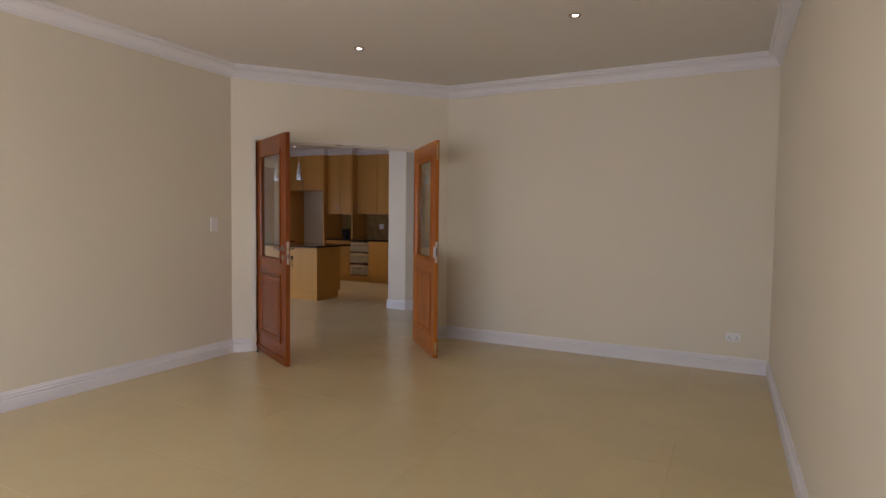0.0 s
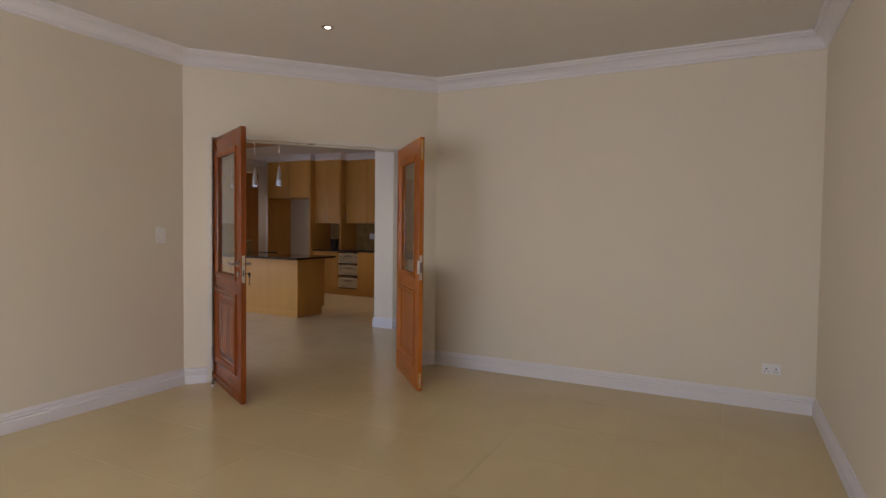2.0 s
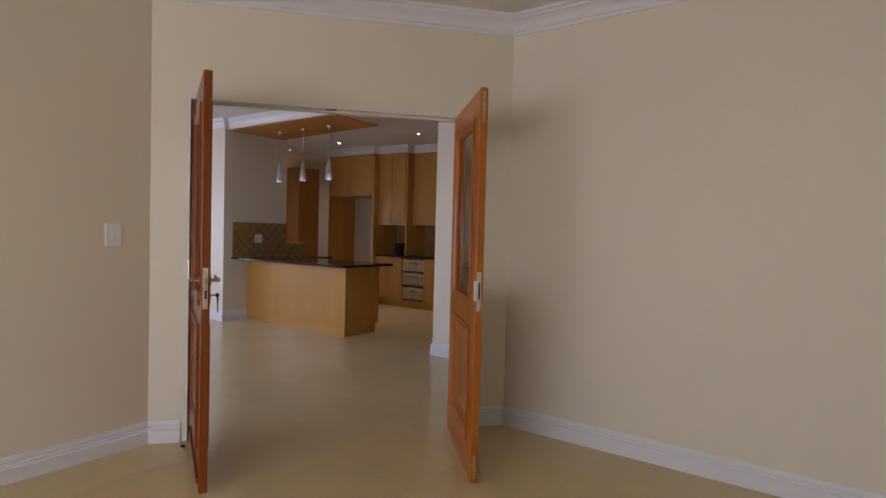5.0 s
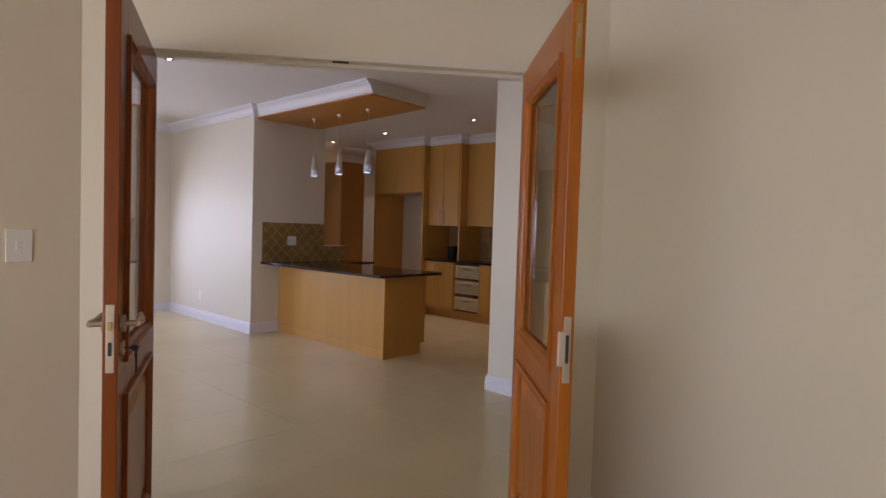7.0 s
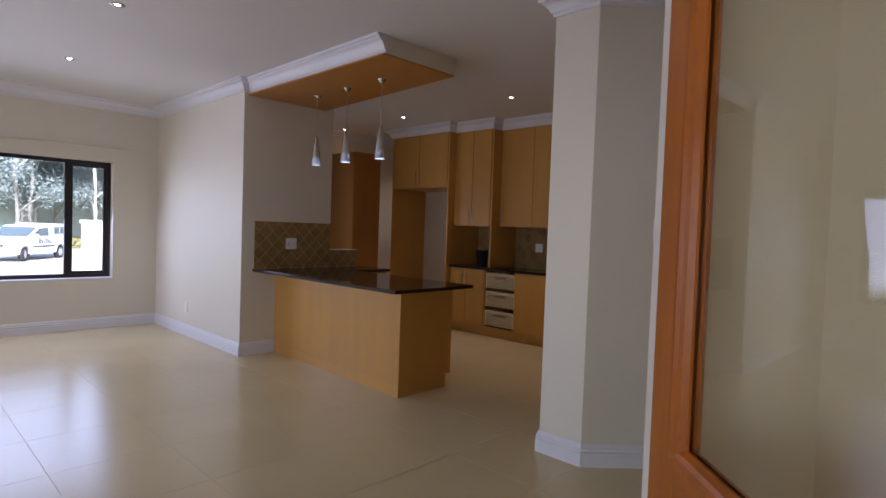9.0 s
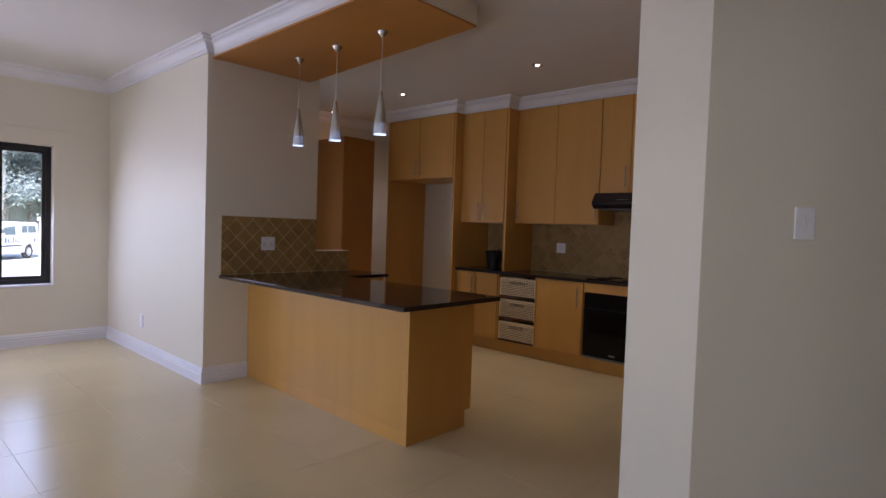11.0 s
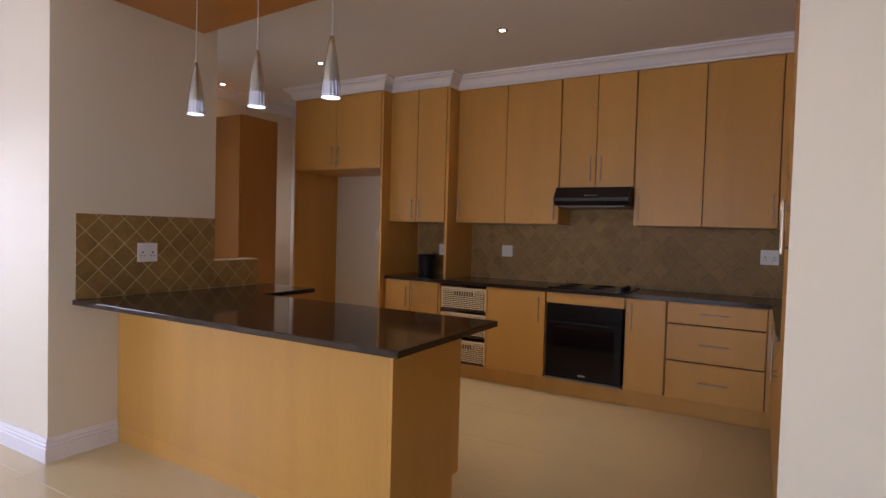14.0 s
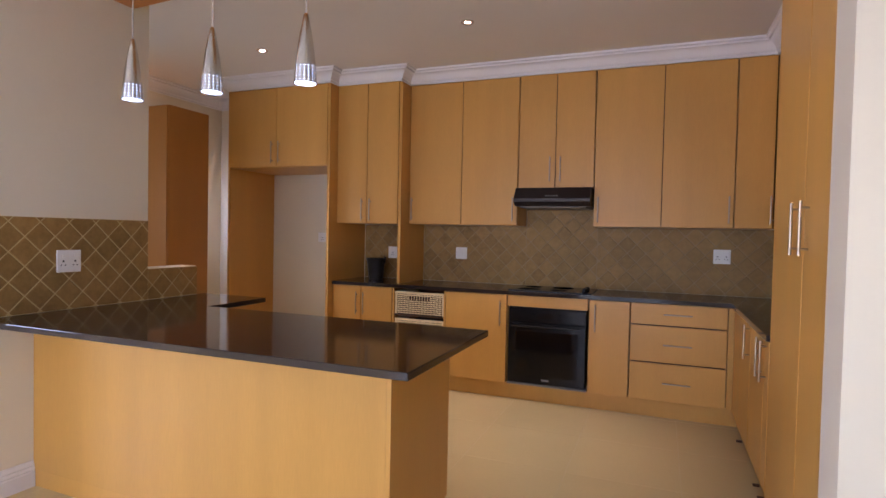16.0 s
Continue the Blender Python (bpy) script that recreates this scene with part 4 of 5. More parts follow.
def pendant(x, y):
    p = thing("pendant_lamp", (x, y, 1.945), "brushed aluminium cone pendant lamp with a perforated band", "lamp", "pendants over the counter")
    part("canopy", lathe(bmesh.new(), (x, y, 2.586), [(0.006, 0), (0.010, 0.004), (0.032, 0.030), (0.036, 0.041)], 24), M_ALU, p, smooth=True)
    part("cord", tube(bmesh.new(), (x, y, 2.23), (x, y, 2.59), 0.003, seg=8), M_CORD, p)
    part("shade", lathe(bmesh.new(), (x, y, 1.945), [(0.0, 0.292), (0.007, 0.290), (0.011, 0.280), (0.0175, 0.245), (0.025, 0.205), (0.0315, 0.165), (0.0365, 0.125), (0.040, 0.092), (0.0415, 0.074),
                                                     (0.039, 0.074)], 32), M_ALU, p, smooth=True)
    bm = bmesh.new()
    cols, rows = 80, 21
    ring = []
    for j in range(rows + 1):
        r = 0.0465 - 0.0045 * j / rows
        ring.append([bm.verts.new((x + r * math.cos(k * math.tau / cols), y + r * math.sin(k * math.tau / cols), 1.945 + 0.075 * j / rows)) for k in range(cols)])
    for j in range(rows):
        for k in range(cols):
            if not (k % 5 == 1 and j % 4 == 2):
                bm.faces.new((ring[j][k], ring[j][(k + 1) % cols], ring[j + 1][(k + 1) % cols], ring[j + 1][k]))
    band = part("perforated_band", bm, M_ALU, p, "aluminium band with rows of holes")
    sol = band.modifiers.new("sheet", "SOLIDIFY")
    sol.thickness, sol.offset = 0.0015, 0
    part("lamp_glass", lathe(bmesh.new(), (x, y, 1.949), [(0.0, 0.0), (0.043, 0.0), (0.0435, 0.003), (0.0395, 0.066), (0.03, 0.068)], 24), M_LED, p, "glowing white lamp glass")


for x in (-7.30, -6.81, -6.31):
    pendant(x, 7.34)


def downlight(x, y, z, power):
    d = thing("downlight", (x, y, z), "small metal-rimmed recessed ceiling downlight, switched on", "lamp", "ceiling downlights")
    part("ring", lathe(bmesh.new(), (x, y, z), [(0.030, -0.002), (0.033, -0.006), (0.043, -0.005), (0.047, 0.0), (0.030, 0.0)], 28), M_HANDLE, d, "satin metal trim ring", smooth=True)
    part("bulb", lathe(bmesh.new(), (x, y, z), [(0.0, -0.006), (0.013, -0.0055), (0.019, -0.003), (0.022, -0.0005)], 20), M_BULB, d, "glowing lamp")
    lamp("downlight_beam", "SPOT", power, look((x, y, z - 0.02), (x + 0.001, y, 0)), (1.0, 0.90, 0.76), radians(68))


for x, y, power in ((-6.18, 8.99, 17), (-7.94, 9.04, 13), (-9.375, 9.16, 2)):
    downlight(x, y, CEIL_B, power)
for x, y in ((-8.51, 5.52), (-6.745, 5.415)):
    downlight(x, y, CEIL_B, 1.5)
for x, y in ((-2.83, 4.17), (-1.01, 4.19)):
    downlight(x, y, CEIL_A, 1)


def outlet(side, f, u, z, w, h, kind, label):
    at = facing(side, f)
    c = at(u, 0, z - h / 2)
    o = thing("wall_socket" if kind == "socket" else "light_switch", c, label, "socket" if kind == "socket" else "switch", "sockets" if kind == "socket" else "switches")
    plate = part("plate", fbox(bmesh.new(), at, u - w / 2, u + w / 2, 0, 0.009, z - h / 2, z + h / 2, 0.002), M_PLASTIC, o)
    if kind == "socket":
        for du in ((-w / 4, w / 4) if w > 0.11 else (0,)):
            for a, b, ww, hh in ((0, 0.0, 0.009, 0.010), (-0.011, -0.021, 0.007, 0.006), (0.011, -0.021, 0.007, 0.006)):
                part("pin_hole", fbox(bmesh.new(), at, u + du + a - ww / 2, u + du + a + ww / 2, 0.0085, 0.0096, z + b - hh / 2, z + b + hh / 2), M_HOLE, plate)
            part("rocker", fbox(bmesh.new(), at, u + du - 0.006, u + du + 0.006, 0.0085, 0.012, z + 0.020, z + 0.036, 0.001), M_PLASTIC, plate)
    else:
        part("rocker", fbox(bmesh.new(), at, u - 0.010, u + 0.010, 0.0085, 0.013, z - 0.016, z + 0.016, 0.001), M_PLASTIC, plate)
    return o


SW = "white plastic double wall socket with switches"
outlet("S", AY1, 0.06, 0.306, 0.12, 0.075, "socket", "white plastic double wall socket low on the cream wall")
outlet("S", BY1, -9.22, 0.335, 0.075, 0.12, "switch", "white plastic outlet plate low on the dining wall")
outlet("S", KY - 0.012, -6.655, 1.155, 0.11, 0.11, "switch", "white plastic isolator switch on the tiled wall")
outlet("S", KY - 0.012, -4.455, 1.195, 0.125, 0.115, "socket", "white plastic double wall socket on the tiled wall")
outlet("S", KY - 0.012, -7.37, 1.14, 0.10, 0.115, "socket", "white plastic wall socket inside the open niche")
outlet("S", KY, -8.20, 1.27, 0.10, 0.10, "socket", "white plastic wall socket in the refrigerator recess")
# on walls that face east
def east_plate(name, x, y, z, w, h, label, cat, holes):
    o = thing(name, (x, y, z - h / 2), label, cat, "sockets" if holes else "switches")
    plate = part("plate", box(bmesh.new(), x, x + 0.009, y - w / 2, y + w / 2, z - h / 2, z + h / 2, 0.002), M_PLASTIC, o)
    if holes:
        for dy in (-w / 4, w / 4):
            for a, b, ww, hh in ((0, 0.0, 0.009, 0.010), (-0.011, -0.021, 0.007, 0.006), (0.011, -0.021, 0.007, 0.006)):
                part("pin_hole", box(bmesh.new(), x + 0.0085, x + 0.0096, y + dy + a - ww / 2, y + dy + a + ww / 2, z + b - hh / 2, z + b + hh / 2), M_HOLE, plate)
            part("rocker", box(bmesh.new(), x + 0.0085, x + 0.012, y + dy - 0.006, y + dy + 0.006, z + 0.020, z + 0.036, 0.001), M_PLASTIC, plate)
    else:
        part("rocker", box(bmesh.new(), x + 0.0085, x + 0.013, y - 0.010, y + 0.010, z - 0.016, z + 0.016, 0.001), M_PLASTIC, plate)


east_plate("wall_socket", KX + 0.012, 7.416, 1.145, 0.128, 0.118, SW, "socket", True)
east_plate("light_switch", AX0, 3.88, 1.242, 0.082, 0.125, "white plastic light switch on the cream wall", "switch", False)
# switch on the angled face of the wall end
sx = thing("light_switch", (-3.87, 7.41, 1.334), "white plastic light switch on the angled wall", "switch", "switches")
bm = box(bmesh.new(), -0.04, 0.04, -0.009, 0, -0.063, 0.063, 0.002)
d2 = Vector(COL2) - Vector(COL1)
k = 0.406
c = Vector(COL1) + d2.normalized() * k
mt = Matrix.Translation((c.x, c.y, 1.397)) @ Matrix.Rotation(math.atan2(d2.y, d2.x), 4, "Z")
bmesh.ops.transform(bm, matrix=mt, verts=bm.verts[:])
pl2 = part("plate", bm, M_PLASTIC, sx)
bm = box(bmesh.new(), -0.01, 0.01, -0.013, -0.0085, -0.016, 0.016, 0.001)
bmesh.ops.transform(bm, matrix=mt, verts=bm.verts[:])
part("rocker", bm, M_PLASTIC, pl2)

# ---- outside ----
GZ = -0.62
structure("ground", box(bmesh.new(), -1500, 600, -1000, 1000, GZ - 0.3, GZ - 0.02), M_GROUND, "dry grass ground reaching the horizon", "ground")
structure("pavement", box(bmesh.new(), -42, 6, -30, 40, GZ - 0.2, GZ), M_PAVING, "pale concrete forecourt outside the house", "pavement")
structure("foundation", box(bmesh.new(), BX - 0.24, AX1 + 0.2, AY0 - 0.2, KY + 0.18, GZ - 0.1, -0.062), M_PLASTER, "white plastered house base", "foundation")
bw = thing("boundary_wall", (-17.6, 12, GZ), "white plastered boundary wall with a coping", "wall")
part("wall", box(bmesh.new(), -17.8, -17.5, 7.74, 20, GZ, 1.21, 0.01), M_PLASTER, bw)
part("coping", box(bmesh.new(), -17.84, -17.46, 7.71, 20.04, 1.20, 1.28, 0.01), M_PLASTER, bw)


def pickup(x, y, turn):
    """A light pickup with a canopy, its nose towards +x before the turn."""
    car = new("pickup_truck")
    ROOT[car.name] = Matrix.Identity(4)
    w = 0.82

    def slab(profile, y0, y1):
        bm = bmesh.new()
        a = [bm.verts.new((px, y0, pz)) for px, pz in profile]
        b = [bm.verts.new((px, y1, pz)) for px, pz in profile]
        n = len(profile)
        for i in range(n):
            bm.faces.new((a[i], a[(i + 1) % n], b[(i + 1) % n], b[i]))
        caps = [bm.faces.new(a[::-1]), bm.faces.new(b)]
        for f in caps:
            f.normal_update()
        bmesh.ops.triangulate(bm, faces=caps)
        return bm

    def arch(cx):
        return [(cx + 0.37 * math.cos(t), 0.30 + 0.37 * math.sin(t)) for t in [math.pi * k / 8 for k in range(8, -1, -1)]]

    low = [(-2.10, 0.42), *arch(-1.30), *arch(1.35), (2.08, 0.34), (2.16, 0.55), (2.12, 0.76), (1.85, 0.90), (0.95, 1.03), (-2.08, 1.03), (-2.14, 0.7)]
    part("body", slab(low, -w, w), M_CARPAINT, car)
    part("cab", slab([(1.02, 1.02), (0.35, 1.42), (0.15, 1.50), (-0.45, 1.54), (-0.62, 1.50), (-0.70, 1.02)], -w + 0.08, w - 0.08), M_CARPAINT, car)
    part("canopy", slab([(-0.66, 1.02), (-0.62, 1.55), (-0.72, 1.61), (-1.85, 1.60), (-1.98, 1.52), (-2.08, 1.02)], -w + 0.04, w - 0.04), M_CARPAINT, car, "white fibreglass load canopy")
    for s in (-1, 1):
        y0, y1 = s * (w - 0.085), s * (w - 0.072)
        part("side_window", slab([(0.80, 1.06), (0.28, 1.38), (-0.40, 1.44), (-0.45, 1.06)], min(y0, y1), max(y0, y1)), M_CARGLASS, car)
        y0, y1 = s * (w - 0.045), s * (w - 0.030)
        part("canopy_window", slab([(-0.80, 1.14), (-0.82, 1.46), (-1.20, 1.46), (-1.20, 1.14)], min(y0, y1), max(y0, y1)), M_CARGLASS, car)
        part("canopy_window", slab([(-1.26, 1.14), (-1.26, 1.46), (-1.78, 1.44), (-1.90, 1.14)], min(y0, y1), max(y0, y1)), M_CARGLASS, car)
        part("rubbing_strip", box(bmesh.new(), -0.75, 0.88, s * (w - 0.005), s * (w + 0.018), 0.58, 0.64, 0.004), M_CARTRIM, car)
        part("mirror", box(bmesh.new(), 0.62, 0.74, s * (w - 0.04), s * (w + 0.14), 1.03, 1.15, 0.03), M_CARPAINT, car)
        part("headlight", box(bmesh.new(), 1.86, 2.10, s * (w - 0.34), s * (w + 0.005), 0.66, 0.80, 0.03), M_LAMPLENS, car)
        for k in range(6):
            h = 0.05 + 0.05 * ((k * 7) % 3)
            part("lettering", box(bmesh.new(), -0.55 + k * 0.17, -0.45 + k * 0.17, s * (w - 0.002), s * (w + 0.004), 0.72, 0.74 + 1.5 * h), M_DECAL, car, "dark unreadable lettering")
        part("emblem", tube(bmesh.new(), (-1.70, s * (w - 0.002), 0.82), (-1.70, s * (w + 0.004), 0.82), 0.09, seg=20), M_DECAL, car)
        for cx, steer in ((1.35, 14), (-1.30, 0)):
            wheel = part("wheel", tube(bmesh.new(), (cx, s * (w - 0.25), 0.305), (cx, s * (w - 0.17), 0.305), 0.14, seg=16), M_CARTRIM, car)
            for nm, prof, m in (("tyre", [(0.19, -0.09), (0.27, -0.095), (0.30, -0.07), (0.305, 0), (0.30, 0.07), (0.27, 0.095), (0.19, 0.09), (0.19, -0.09)], M_RUBBER),
                                ("rim", [(0.0, 0.05), (0.06, 0.062), (0.10, 0.04), (0.165, 0.06), (0.185, 0.075), (0.195, 0.07), (0.195, -0.06), (0.0, -0.06)], M_RIM)):
                bm = lathe(bmesh.new(), (0, 0, 0), prof, 28)
                mm = Matrix.Translation((cx, s * (w - 0.10), 0.305)) @ Matrix.Rotation(radians(steer), 4, "Z") @ Matrix.Rotation(radians(-90 * s), 4, "X")
                bmesh.ops.transform(bm, matrix=mm, verts=bm.verts[:])
                part(nm, bm, m, wheel, smooth=True)
    part("windscreen", slab([(1.00, 1.05), (0.36, 1.425), (0.38, 1.44), (1.03, 1.06)], -w + 0.14, w - 0.14), M_CARGLASS, car)
    part("bumper", box(bmesh.new(), 1.98, 2.20, -w + 0.01, w - 0.01, 0.34, 0.56, 0.05), M_CARPAINT, car)
    part("grille", box(bmesh.new(), 2.10, 2.165, -0.42, 0.42, 0.60, 0.74, 0.02), M_CARTRIM, car)
    part("tailgate", box(bmesh.new(), -2.17, -2.12, -w + 0.06, w - 0.06, 0.62, 1.02, 0.01), M_CARPAINT, car)
    car.matrix_world = pose(x, y, GZ, 0, 0, turn)
    return tagged(car, "silver-white pickup truck with a white canopy, parked outside", "car")


pickup(-33.07, 9.07, -39)


def gum_tree(rng, height, leaf):
    """A tall gum: a bare leaning trunk, forking limbs and loose hanging clumps of leaves."""
    tree = new("gum_tree")
    ROOT[tree.name] = Matrix.Identity(4)
    bm = bmesh.new()
    lean = Vector((rng.uniform(-0.6, 0.6), rng.uniform(-0.6, 0.6), 0))
    r0 = height * 0.010
    line = [Vector((0, 0, -0.3)) + lean * (k / 6) ** 2 + Vector((rng.uniform(-.12, .12), rng.uniform(-.12, .12), height * 0.92 * k / 6)) for k in range(7)]
    bent(bm, line, [r0 * (1.15 - 0.95 * k / 6) for k in range(7)], 9)
    tips = [line[-1]]
    for k in range(13):
        f = rng.uniform(0.12, 0.95)
        i = min(int(f * 6), 5)
        base = line[i].lerp(line[i + 1], f * 6 - i)
        a = rng.uniform(0, math.tau)
        reach = height * rng.uniform(0.10, 0.24) * (1.15 - 0.5 * f)
        mid = base + Vector((math.cos(a) * reach * 0.5, math.sin(a) * reach * 0.5, reach * 0.45))
        tip = base + Vector((math.cos(a) * reach, math.sin(a) * reach, reach * rng.uniform(0.5, 1.1)))
        rb = r0 * (1.1 - f) * 0.55 + 0.02
        bent(bm, [base, mid, tip], [rb, rb * 0.6, rb * 0.2], 6)
        tips += [tip, mid.lerp(tip, 0.5)]
    part("trunk", bm, M_BARK, tree, "pale peeling gum trunk with limbs")
    verts, faces = [], []
    for tip in tips:
        for _ in range(rng.randint(2, 4)):
            c = tip + Vector((rng.gauss(0, .5), rng.gauss(0, .5), rng.gauss(0, .45))) * height * 0.045
            spread = height * rng.uniform(0.05, 0.10)
            for _ in range(140):
                p = c + Vector((rng.gauss(0, .5), rng.gauss(0, .5), rng.gauss(0, .36))) * spread
                d = Vector((rng.uniform(-1, 1), rng.uniform(-1, 1), rng.uniform(-1.2, 0.2))).normalized()
                s = d.cross(Vector((rng.uniform(-1, 1), rng.uniform(-1, 1), rng.uniform(-1, 1)))).normalized()
                ln, wd = rng.uniform(0.14, 0.30), rng.uniform(0.04, 0.09)
                n = len(verts)
                verts += [p, p + d * ln * 0.5 + s * wd, p + d * ln, p + d * ln * 0.5 - s * wd]
                faces.append((n, n + 1, n + 2, n + 3))
    me = bpy.data.meshes.new("crown")
    me.from_pydata([tuple(v) for v in verts], [], faces)
    me.materials.append(leaf)
    crown = new("crown", me)
    crown.parent = tree
    tagged(crown, "loose grey-green leaf clumps")
    return tagged(tree, "tall gum tree with pale bare trunk and loose crown", "tree", "gum trees beyond the road")


rng = random.Random(4)
kinds = [gum_tree(rng, h, l) for h, l in ((17, M_LEAF), (14, M_LEAF2), (19, M_LEAF), (12, M_LEAF2), (9, M_LEAF2))]
spots = []
for k in range(110):
    spots.append((-58 - 7 * (k % 5) + rng.uniform(-2.5, 2.5), -14 + (k // 5) * 2.6 + (k % 5) * 0.7 + rng.uniform(-1.2, 1.2)))
for k, (x, y) in enumerate(spots):
    m = pose(x, y, GZ - 0.02, 0, 0, rng.uniform(0, 360))
    src = kinds[k % 5]
    if k < 5:
        src.matrix_world = m
    else:
        copy_thing(src, m)


def shrub_row(name, x, y0, y1, height, leaf, label):
    """An uneven bank of undergrowth, too dense to count."""
    verts, faces = [], []
    for _ in range(2600):
        y = rng.uniform(y0, y1)
        h = height * (0.5 + 0.5 * noise.noise(Vector((y * 0.35, x, 1)))) * rng.uniform(0.15, 1.0)
        p = Vector((x + rng.gauss(0, 0.7), y, GZ - 0.02 + max(h, 0.05)))
        d = Vector((rng.uniform(-1, 1), rng.uniform(-1, 1), rng.uniform(-0.3, 1))).normalized()
        s = d.cross(Vector((rng.uniform(-1, 1), rng.uniform(-1, 1), rng.uniform(-1, 1)))).normalized()
        n = len(verts)
        verts += [tuple(p), tuple(p + d * 0.22 + s * 0.09), tuple(p + d * 0.45), tuple(p + d * 0.22 - s * 0.09)]
        faces.append((n, n + 1, n + 2, n + 3))
    me = bpy.data.meshes.new(name)
    me.from_pydata(verts, [], faces)
    me.materials.append(leaf)
    return tagged(new(name, me), label, "undergrowth", kind="stuff")


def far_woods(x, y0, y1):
    """The mass of woods behind the first trees, a sheet with an uneven top; haze is put into its colour."""
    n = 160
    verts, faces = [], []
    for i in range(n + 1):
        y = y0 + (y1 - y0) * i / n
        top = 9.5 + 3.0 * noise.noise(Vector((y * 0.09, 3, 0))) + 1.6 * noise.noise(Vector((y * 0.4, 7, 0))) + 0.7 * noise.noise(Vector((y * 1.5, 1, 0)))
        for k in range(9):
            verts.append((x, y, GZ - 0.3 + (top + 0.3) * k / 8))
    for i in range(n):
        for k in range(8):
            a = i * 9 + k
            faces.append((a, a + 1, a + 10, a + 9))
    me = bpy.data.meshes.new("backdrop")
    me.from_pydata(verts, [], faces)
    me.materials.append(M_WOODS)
    return tagged(new("backdrop", me), "woods behind the gum trees with blue-grey haze in their colour", "woods", kind="structure")


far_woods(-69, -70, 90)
shrub_row("undergrowth", -88, -30, 60, 7.0, M_LEAF2, "dark bushy undergrowth below the gum trees")
shrub_row("undergrowth", -76, -25, 50, 4.0, M_LEAF2, "dark bushy undergrowth below the gum trees")
shrub_row("verge_grass", -46, -14, 30, 0.7, M_GROUND, "dry rough verge grass beside the road")

# ---- wall tiles ----


def diamond_tiles(parent, u0, u1, z0, z1, place, pitch=0.150):
    """Square tiles set on their corners inside the rectangle, each its own piece, cut at the borders."""
    h = pitch / 2
    g = 0.0046
    shared = {}
    i0, i1, j0, j1 = math.floor(u0 / h) - 1, math.ceil(u1 / h) + 1, math.floor(z0 / h) - 1, math.ceil(z1 / h) + 1
    for i in range(i0, i1 + 1):
        for j in range(j0, j1 + 1):
            if (i + j) % 2:
                continue
            cu, cz = i * h, j * h
            r = h - g
            poly = [(cu - r, cz), (cu, cz - r), (cu + r, cz), (cu, cz + r)]
            for q in ((u0 + 0.002, z0, 1, 0), (u1 - 0.002, z0, -1, 0), (u0, z0 + 0.002, 0, 1), (u0, z1 - 0.002, 0, -1)):
                poly = clipped(poly, *q) if len(poly) > 2 else poly
            if len(poly) < 3 or area(poly) < 2e-4:
                continue
            whole = len(poly) == 4 and abs(area(poly) - 2 * r * r) < 1e-7
            if whole and "me" in shared:
                ob = new("tile", shared["me"])
            else:
                c = (cu, cz)
                base = [(u - cu, z - cz) for u, z in poly]
                bm = bmesh.new()
                k = 0.93
                rings = [[bm.verts.new(Vector(place(u, d, z)) - Vector(place(0, 0, 0))) for u, z in pts] for d, pts in ((0.001, base), (0.0052, base), (0.0068, [(u * k, z * k) if whole else (u, z) for u, z in base]))]
                n = len(base)
                for a, b in zip(rings, rings[1:]):
                    for q in range(n):
                        bm.faces.new((a[q], a[(q + 1) % n], b[(q + 1) % n], b[q]))
                bm.faces.new(rings[-1])
                ob = solid("tile", bm, M_WTILE)
                if whole:
                    shared["me"] = ob.data
            ob.location = place(cu, 0, cz)
            ob.parent = parent


def splash(name, corners, place, label, grout):
    bm = bmesh.new()
    for u0, u1, z0, z1 in corners:
        vs = [bm.verts.new(place(u, d, z)) for d in (0.0, 0.0042) for u, z in ((u0, z0), (u1, z0), (u1, z1), (u0, z1))]
        for f in ((0, 1, 2, 3), (4, 5, 6, 7), (0, 1, 5, 4), (1, 2, 6, 5), (2, 3, 7, 6), (3, 0, 4, 7)):
            bm.faces.new([vs[k] for k in f])
    ob = structure(name, bm, grout, label, "tiles")
    for c in corners:
        diamond_tiles(ob, *c, place)
    return ob


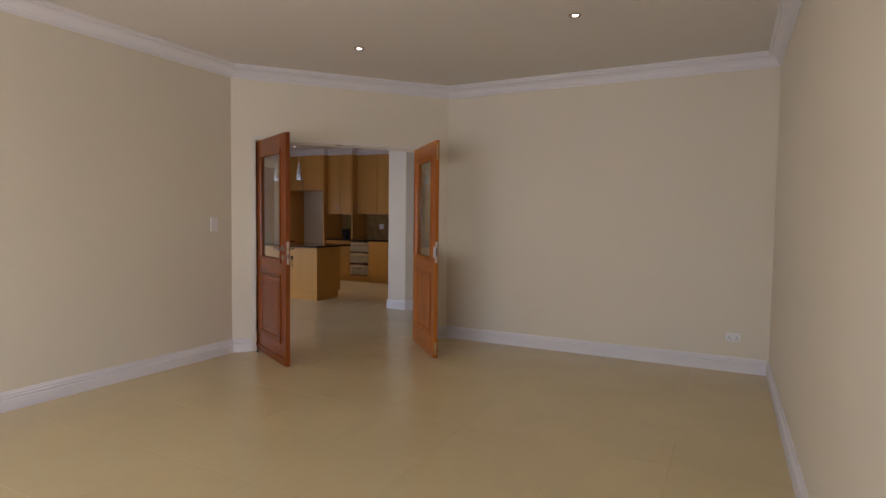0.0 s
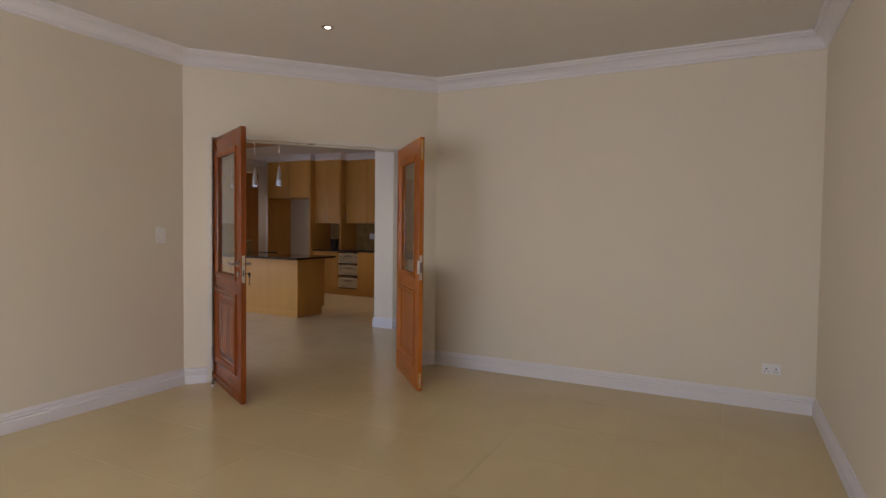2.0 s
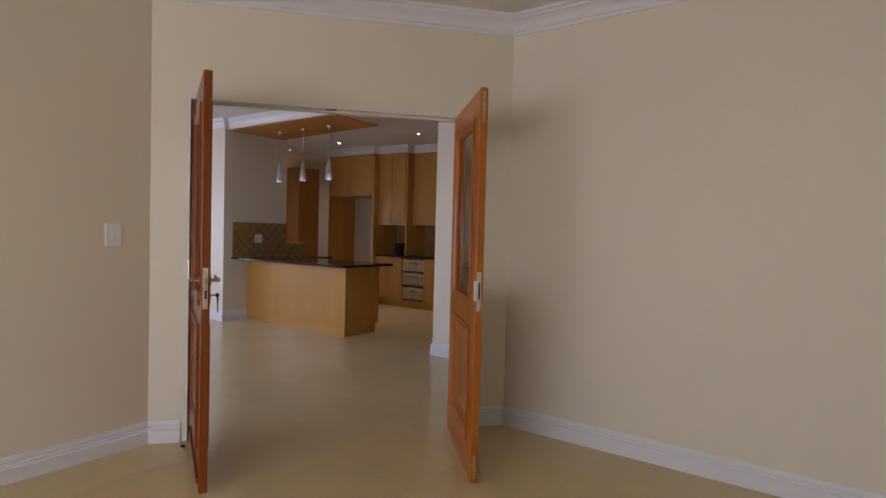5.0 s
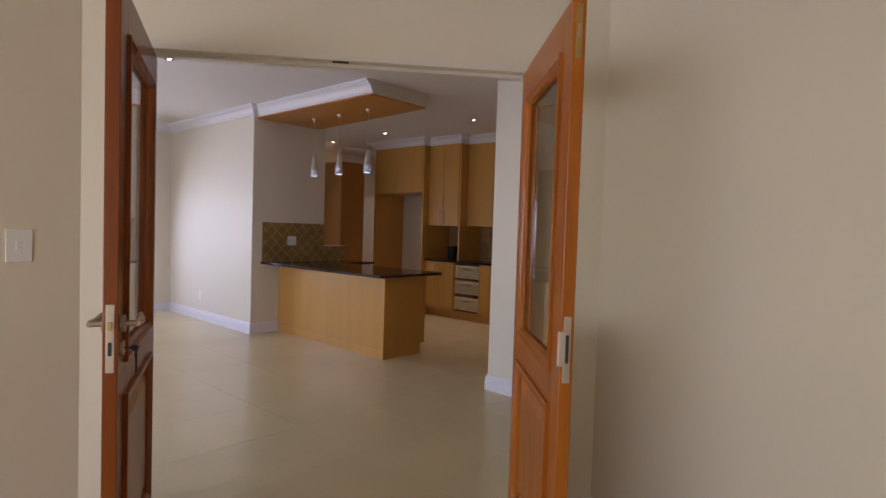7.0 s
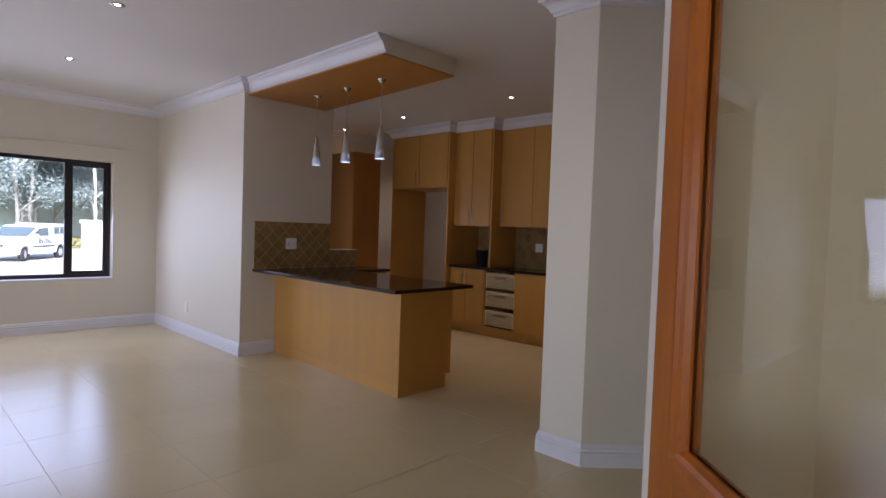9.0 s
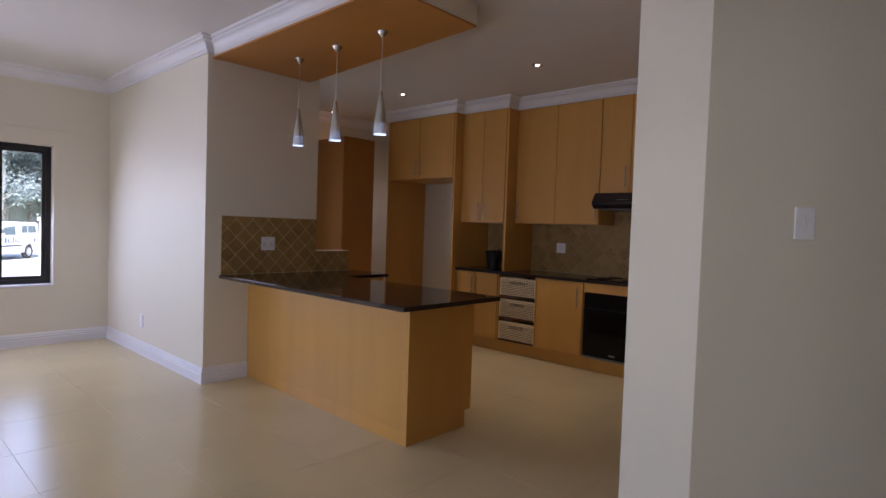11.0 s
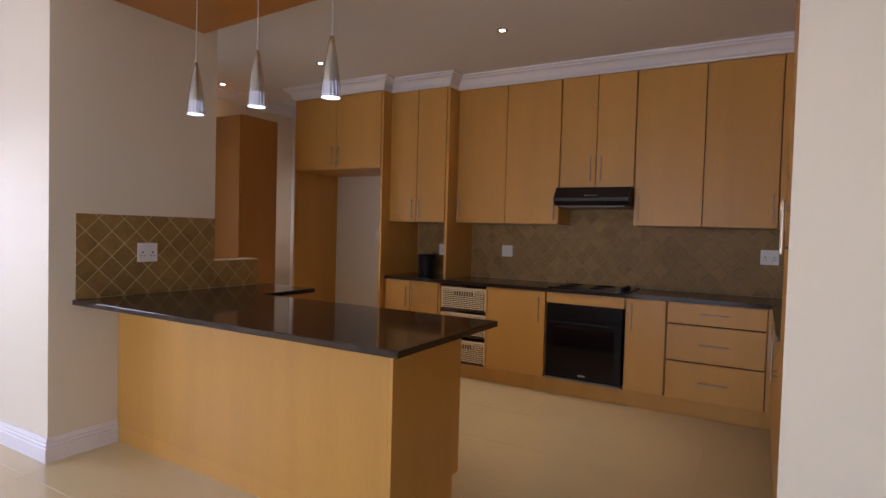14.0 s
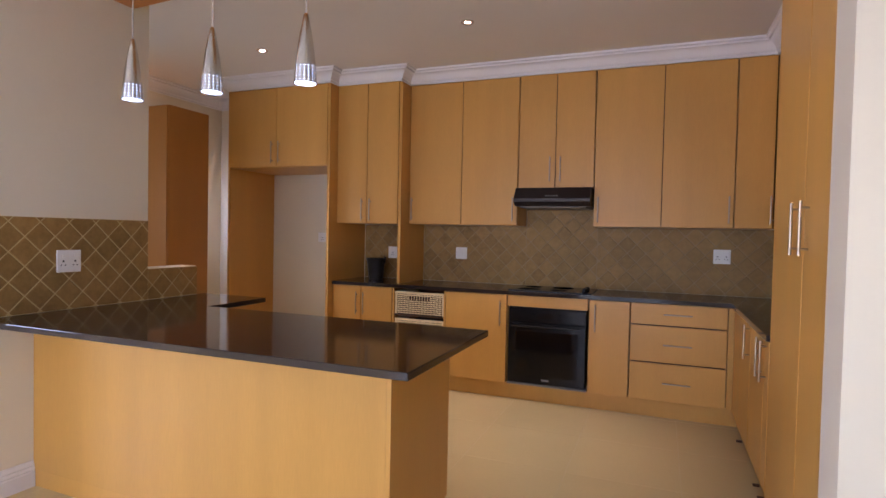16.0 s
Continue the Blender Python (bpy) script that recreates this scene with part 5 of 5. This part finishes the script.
splash("splashback_side", [(7.0, 7.918, 0.886, 1.374), (7.918, 8.308, 0.886, 1.076)], lambda u, d, z: (KX + 0.001 + d, u, z), "brown tumbled stone tiles laid diagonally with pale grout", M_WGROUT)
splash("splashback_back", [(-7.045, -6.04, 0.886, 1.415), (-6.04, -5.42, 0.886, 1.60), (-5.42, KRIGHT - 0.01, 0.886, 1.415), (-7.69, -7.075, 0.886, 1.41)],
       lambda u, d, z: (u, KY - 0.001 - d, z), "brown tumbled stone tiles laid diagonally with shade-darkened grout", M_WGROUT_SHADED)

# ---- floor tiles ----
slab = structure("floor", box(bmesh.new(), BX - 0.1, AX1 + 0.1, AY0 - 0.1, KY + 0.1, -0.06, -0.0010), M_GROUT, "beige porcelain floor tiles with fine joints", "floor")


def floor_tiles(x_at, y_at, x0, x1, y0, y1, cuts, pitch=0.604):
    joint = 0.0012
    shared = {}
    for i in range(math.floor((x0 - x_at) / pitch), math.ceil((x1 - x_at) / pitch)):
        for j in range(math.floor((y0 - y_at) / pitch), math.ceil((y1 - y_at) / pitch)):
            a, b = x_at + i * pitch, y_at + j * pitch
            full = [(a + joint, b + joint), (a + pitch - joint, b + joint), (a + pitch - joint, b + pitch - joint), (a + joint, b + pitch - joint)]
            poly = full
            for q in ((x0, y0, 1, 0), (x1, y0, -1, 0), (x0, y0, 0, 1), (x0, y1, 0, -1), *cuts):
                poly = clipped(poly, *q) if len(poly) > 2 else poly
            if len(poly) < 3 or area(poly) < 1e-3:
                continue
            cx, cy = a + pitch / 2, b + pitch / 2
            whole = area(poly) > area(full) - 1e-6
            if whole and "me" in shared:
                ob = new("tile", shared["me"])
            else:
                bm = prism(bmesh.new(), [(x - cx, y - cy) for x, y in poly], -0.012, 0.0)
                top = [e for e in bm.edges if all(abs(v.co.z) < 1e-6 for v in e.verts) and e.calc_face_angle(0) > 1]
                bmesh.ops.bevel(bm, geom=top, offset=0.0006, segments=1, affect="EDGES")
                ob = solid("tile", bm, M_TILE)
                if whole:
                    shared["me"] = ob.data
            ob.location = (cx, cy, 0)
            ob.parent = slab


mid_line = chamfer(0, 0.1)
floor_tiles(-1.457, 2.23, AX0 - 0.1, AX1 + 0.05, AY0 - 0.05, AY1 + 0.05, [(*mid_line, -CH_N.x, -CH_N.y)])
floor_tiles(-5.98, 4.91, BX - 0.05, AX0 - 0.1, BY0 - 0.05, KY + 0.05, [])
floor_tiles(-5.98, 4.91, AX0 - 0.1, -1.2, 4.0, KY + 0.05, [(*mid_line, CH_N.x, CH_N.y)])
